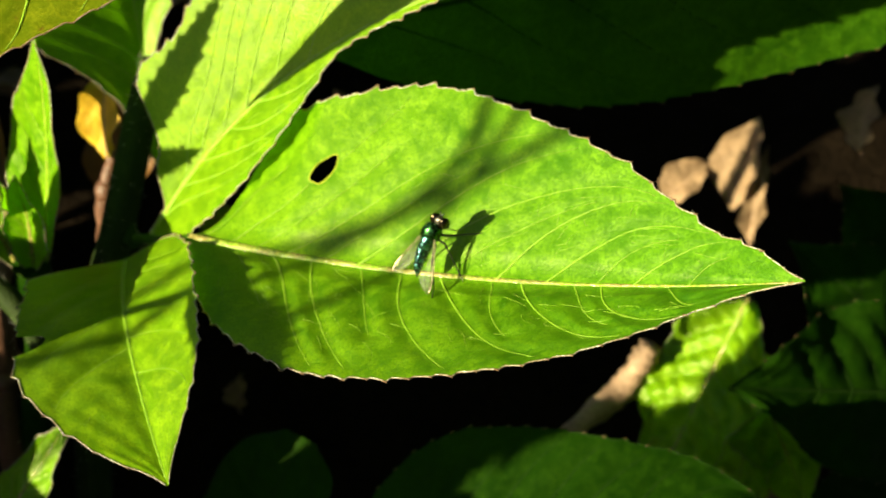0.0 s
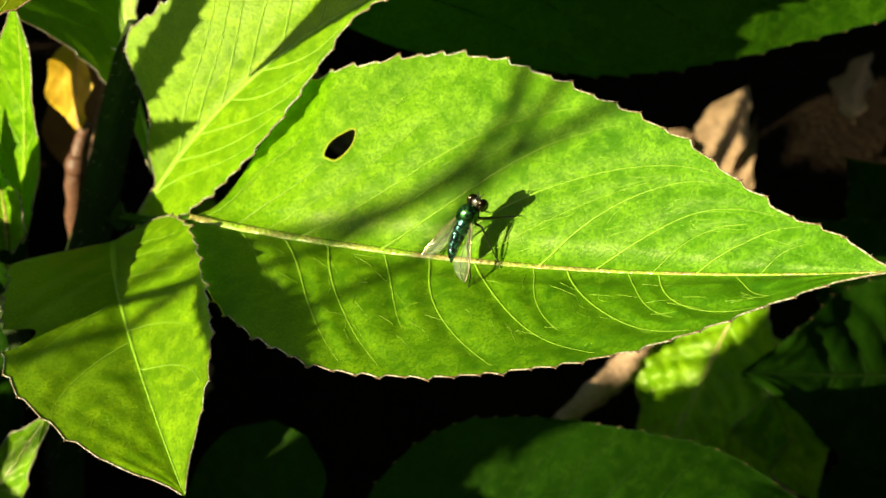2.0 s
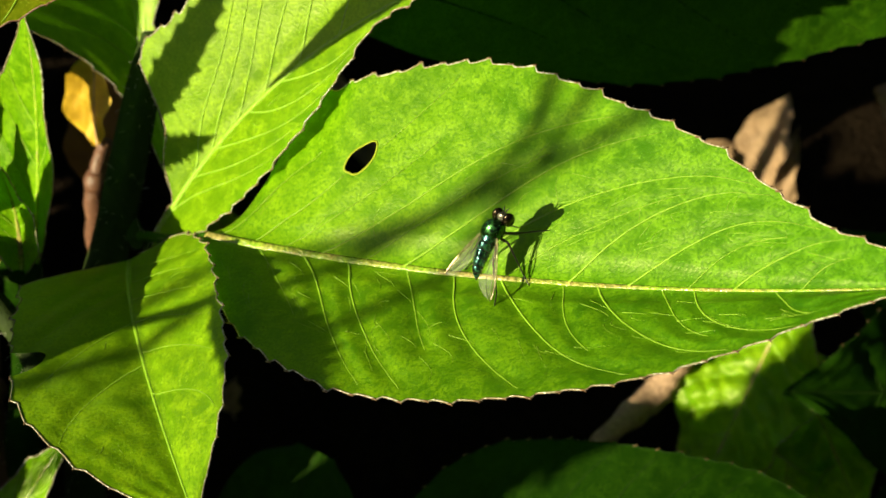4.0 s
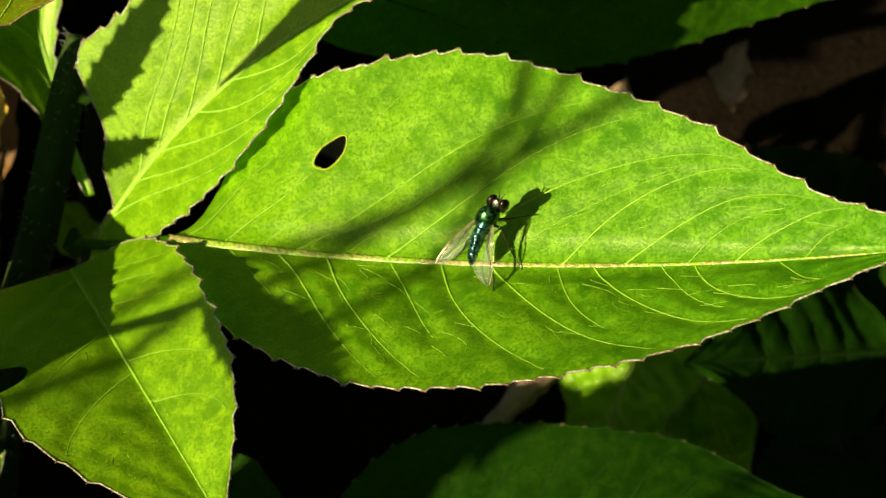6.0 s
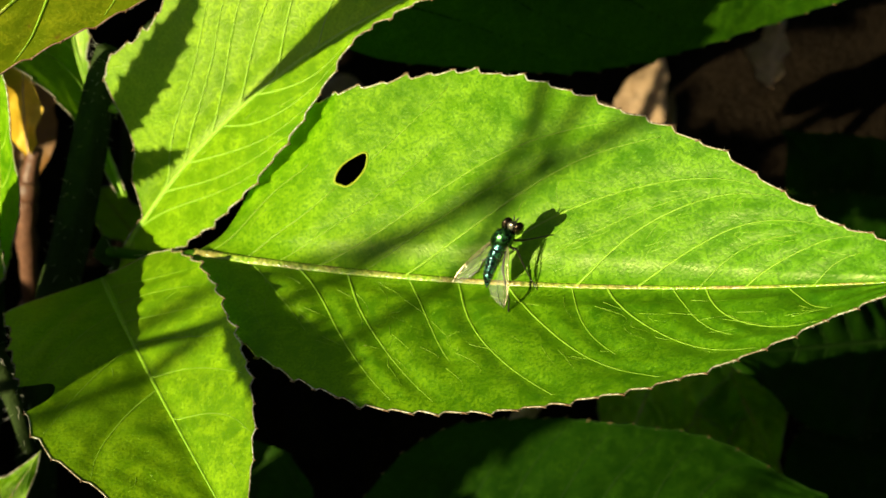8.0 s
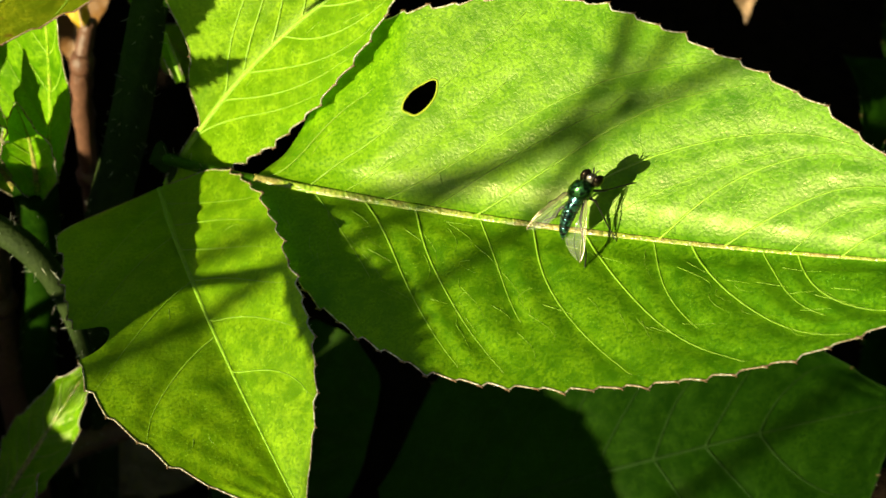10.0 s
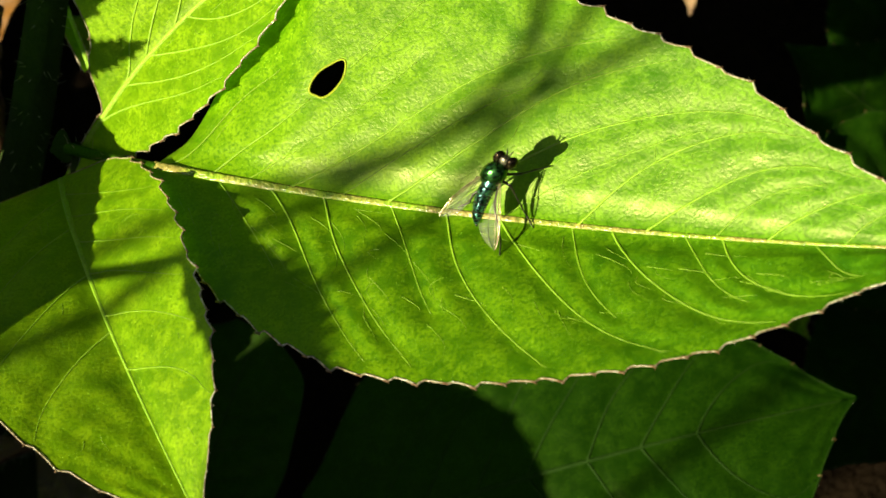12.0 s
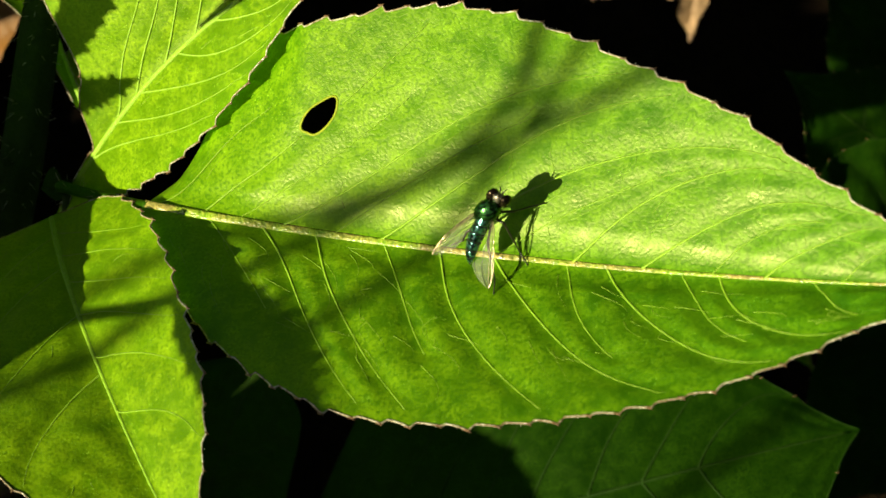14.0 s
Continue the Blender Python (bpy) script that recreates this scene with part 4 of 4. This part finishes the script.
    hd = ball(hc, 0.46, 0.32, 0.40, 20, 14)
    head = part("head", w(hd[0]), hd[1], face, e, "broad dark head")
    for sg in (-1, 1):
        ey = ball(hc + sg * 0.44 * aside + 0.02 * ahead + 0.03 * up, 0.33, 0.40, 0.44, 20, 14)
        part("eye", w(ey[0]), ey[1], eye_m, head, "large dark brown eye")
        root = hc + 0.26 * ahead + sg * 0.07 * aside + 0.2 * up
        at_ = tube([root, root + 0.14 * ahead + 0.1 * up + sg * 0.05 * aside, root + 0.34 * ahead + 0.16 * up + sg * 0.16 * aside], [0.045, 0.05, 0.008], 6)
        part("antenna", w(at_[0]), at_[1], black, head)
    pr = tube([hc - 0.2 * up + 0.15 * ahead, hc - 0.5 * up + 0.2 * ahead], [0.12, 0.07], 8)
    part("proboscis", w(pr[0]), pr[1], black, head)
    nk = tube([(0.75, 1.95, 2.0), hc], [0.16, 0.12], 10)
    part("neck", w(nk[0]), nk[1], black, e)

    t = np.linspace(0, 1, 43)
    line = spline([(0.52, 1.05, 1.98), (0.38, 0.50, 1.90), (0.22, -0.12, 1.70), (0.06, -0.78, 1.40), (0.0, -1.18, 1.12)], t)
    rad = spline([0.44, 0.47, 0.42, 0.31, 0.13], t) * (1 - 0.10 * (np.abs((t * 6) % 1 - 0.02) < 0.09))
    ab = tube(line, rad, 18)
    abdomen = part("abdomen", w(ab[0]), ab[1], blue, e, "tapering blue green banded abdomen")
    for k in (0.17, 0.335, 0.5, 0.67, 0.83):
        i = int(k * 42)
        rg = tube(line[i:i + 2], rad[i:i + 2] + 0.008, 18, False)
        part("abdomen_band", w(rg[0]), rg[1], black, abdomen, "dark band")
    tl = tube([line[-1], line[-1] + np.array((-0.03, -0.12, -0.14))], [0.09, 0.03], 8)
    part("tail", w(tl[0]), tl[1], black, abdomen)

    def wing(root, tip, broad, lift, sg):
        root, tip = np.asarray(root, float), np.asarray(tip, float)
        ln = np.linalg.norm(tip - root)
        along = (tip - root) / ln
        side = unit(np.cross(up, along)) * sg
        side = unit(side + lift * up)
        nn = np.cross(along, side)
        n, m = 30, 10
        front = np.array((0.03, 0.09, 0.12, 0.14, 0.15, 0.15, 0.14, 0.12, 0.075, 0.0))
        rear = np.array((0.03, 0.17, 0.30, 0.40, 0.47, 0.49, 0.46, 0.37, 0.22, 0.0))

        def at(u, q):
            u, q = np.broadcast_arrays(np.asarray(u, float), np.asarray(q, float))
            off = np.where(q > 0, q * spline(front, u), q * spline(rear, u)) * broad
            z = 0.05 * np.sin(u * 5) * q + 0.025 * np.sin(q * 9)
            return root + (u * ln)[..., None] * along + off[..., None] * side + z[..., None] * nn

        us, qs = np.linspace(0, 1, n + 1), np.linspace(-1, 1, 2 * m + 1)
        g = at(us[:, None], qs[None]).reshape(-1, 3)
        k = 2 * m + 1
        fs = [(i * k + j, (i + 1) * k + j, (i + 1) * k + j + 1, i * k + j + 1) for i in range(n) for j in range(2 * m)]
        wg = part("wing", w(g), fs, wing_m, e, "clear glassy wing")
        lines = [(np.linspace(0, 0.97, 24), np.full(24, 0.98), 0.027), (np.linspace(0, 0.96, 24), np.linspace(0.4, 0.7, 24), 0.024), (np.linspace(0, 0.98, 24), np.linspace(0.1, 0.1, 24), 0.014),
                 (np.linspace(0, 0.95, 24), -0.45 * np.sin(np.linspace(0, 1.6, 24)), 0.013), (np.linspace(0, 0.75, 20), -0.9 * np.sin(np.linspace(0, 1.57, 20)), 0.012), (np.full(6, 0.55), np.linspace(-0.42, -0.72, 6), 0.012)]
        for u, q, r in lines:
            tv = tube(at(u, q), r, 4, False)
            part("wing_vein", w(tv[0]), tv[1], gold if r > 0.0135 else black, wg)

    wing((0.05, 1.40, 2.12), (-2.40, -1.02, 0.80), 1.45, 0.45, -1)
    wing((1.05, 0.95, 2.12), (1.15, -2.45, 0.70), 2.2, 0.2, 1)

    def leg(pts, r):
        t = np.linspace(0, 1, 8 * (len(pts) - 1) + 1)
        ctrl = np.asarray(pts, float)
        seg = np.array([ctrl[min(int(x * (len(pts) - 1)), len(pts) - 2)] + (ctrl[min(int(x * (len(pts) - 1)) + 1, len(pts) - 1)] - ctrl[min(int(x * (len(pts) - 1)), len(pts) - 2)]) * (x * (len(pts) - 1) - min(int(x * (len(pts) - 1)), len(pts) - 2)) for x in t])
        tv = tube(seg, np.interp(t, [0, 0.3, 0.5, 1], [r * 1.2, r * 1.1, r * 0.8, r * 0.45]), 7)
        part("leg", w(tv[0]), tv[1], black, e, "long thin black leg")

    leg([(0.95, 1.62, 1.60), (1.85, 1.80, 1.35), (2.60, 2.25, 0.85), (3.35, 2.62, 0.45)], 0.075)
    leg([(1.00, 1.25, 1.55), (1.56, 1.02, 1.55), (2.25, 0.10, 0.70), (2.90, -0.83, -0.15)], 0.075)
    leg([(0.85, 0.95, 1.50), (0.95, -0.30, 1.35), (1.45, -1.90, 0.75), (1.43, -3.09, 0.42)], 0.07)
    leg([(0.20, 0.95, 1.50), (-0.45, 0.30, 1.40), (-0.65, -0.10, 0.95), (-1.61, -0.25, 0.10)], 0.07)
    leg([(0.15, 1.35, 1.50), (-0.50, 1.35, 1.45), (-1.00, 1.05, 0.70), (-1.75, 0.75, 0.12)], 0.06)
    leg([(0.60, 1.95, 1.60), (0.75, 2.35, 1.25), (1.05, 2.55, 0.80), (1.21, 2.68, 0.45)], 0.06)


fly()
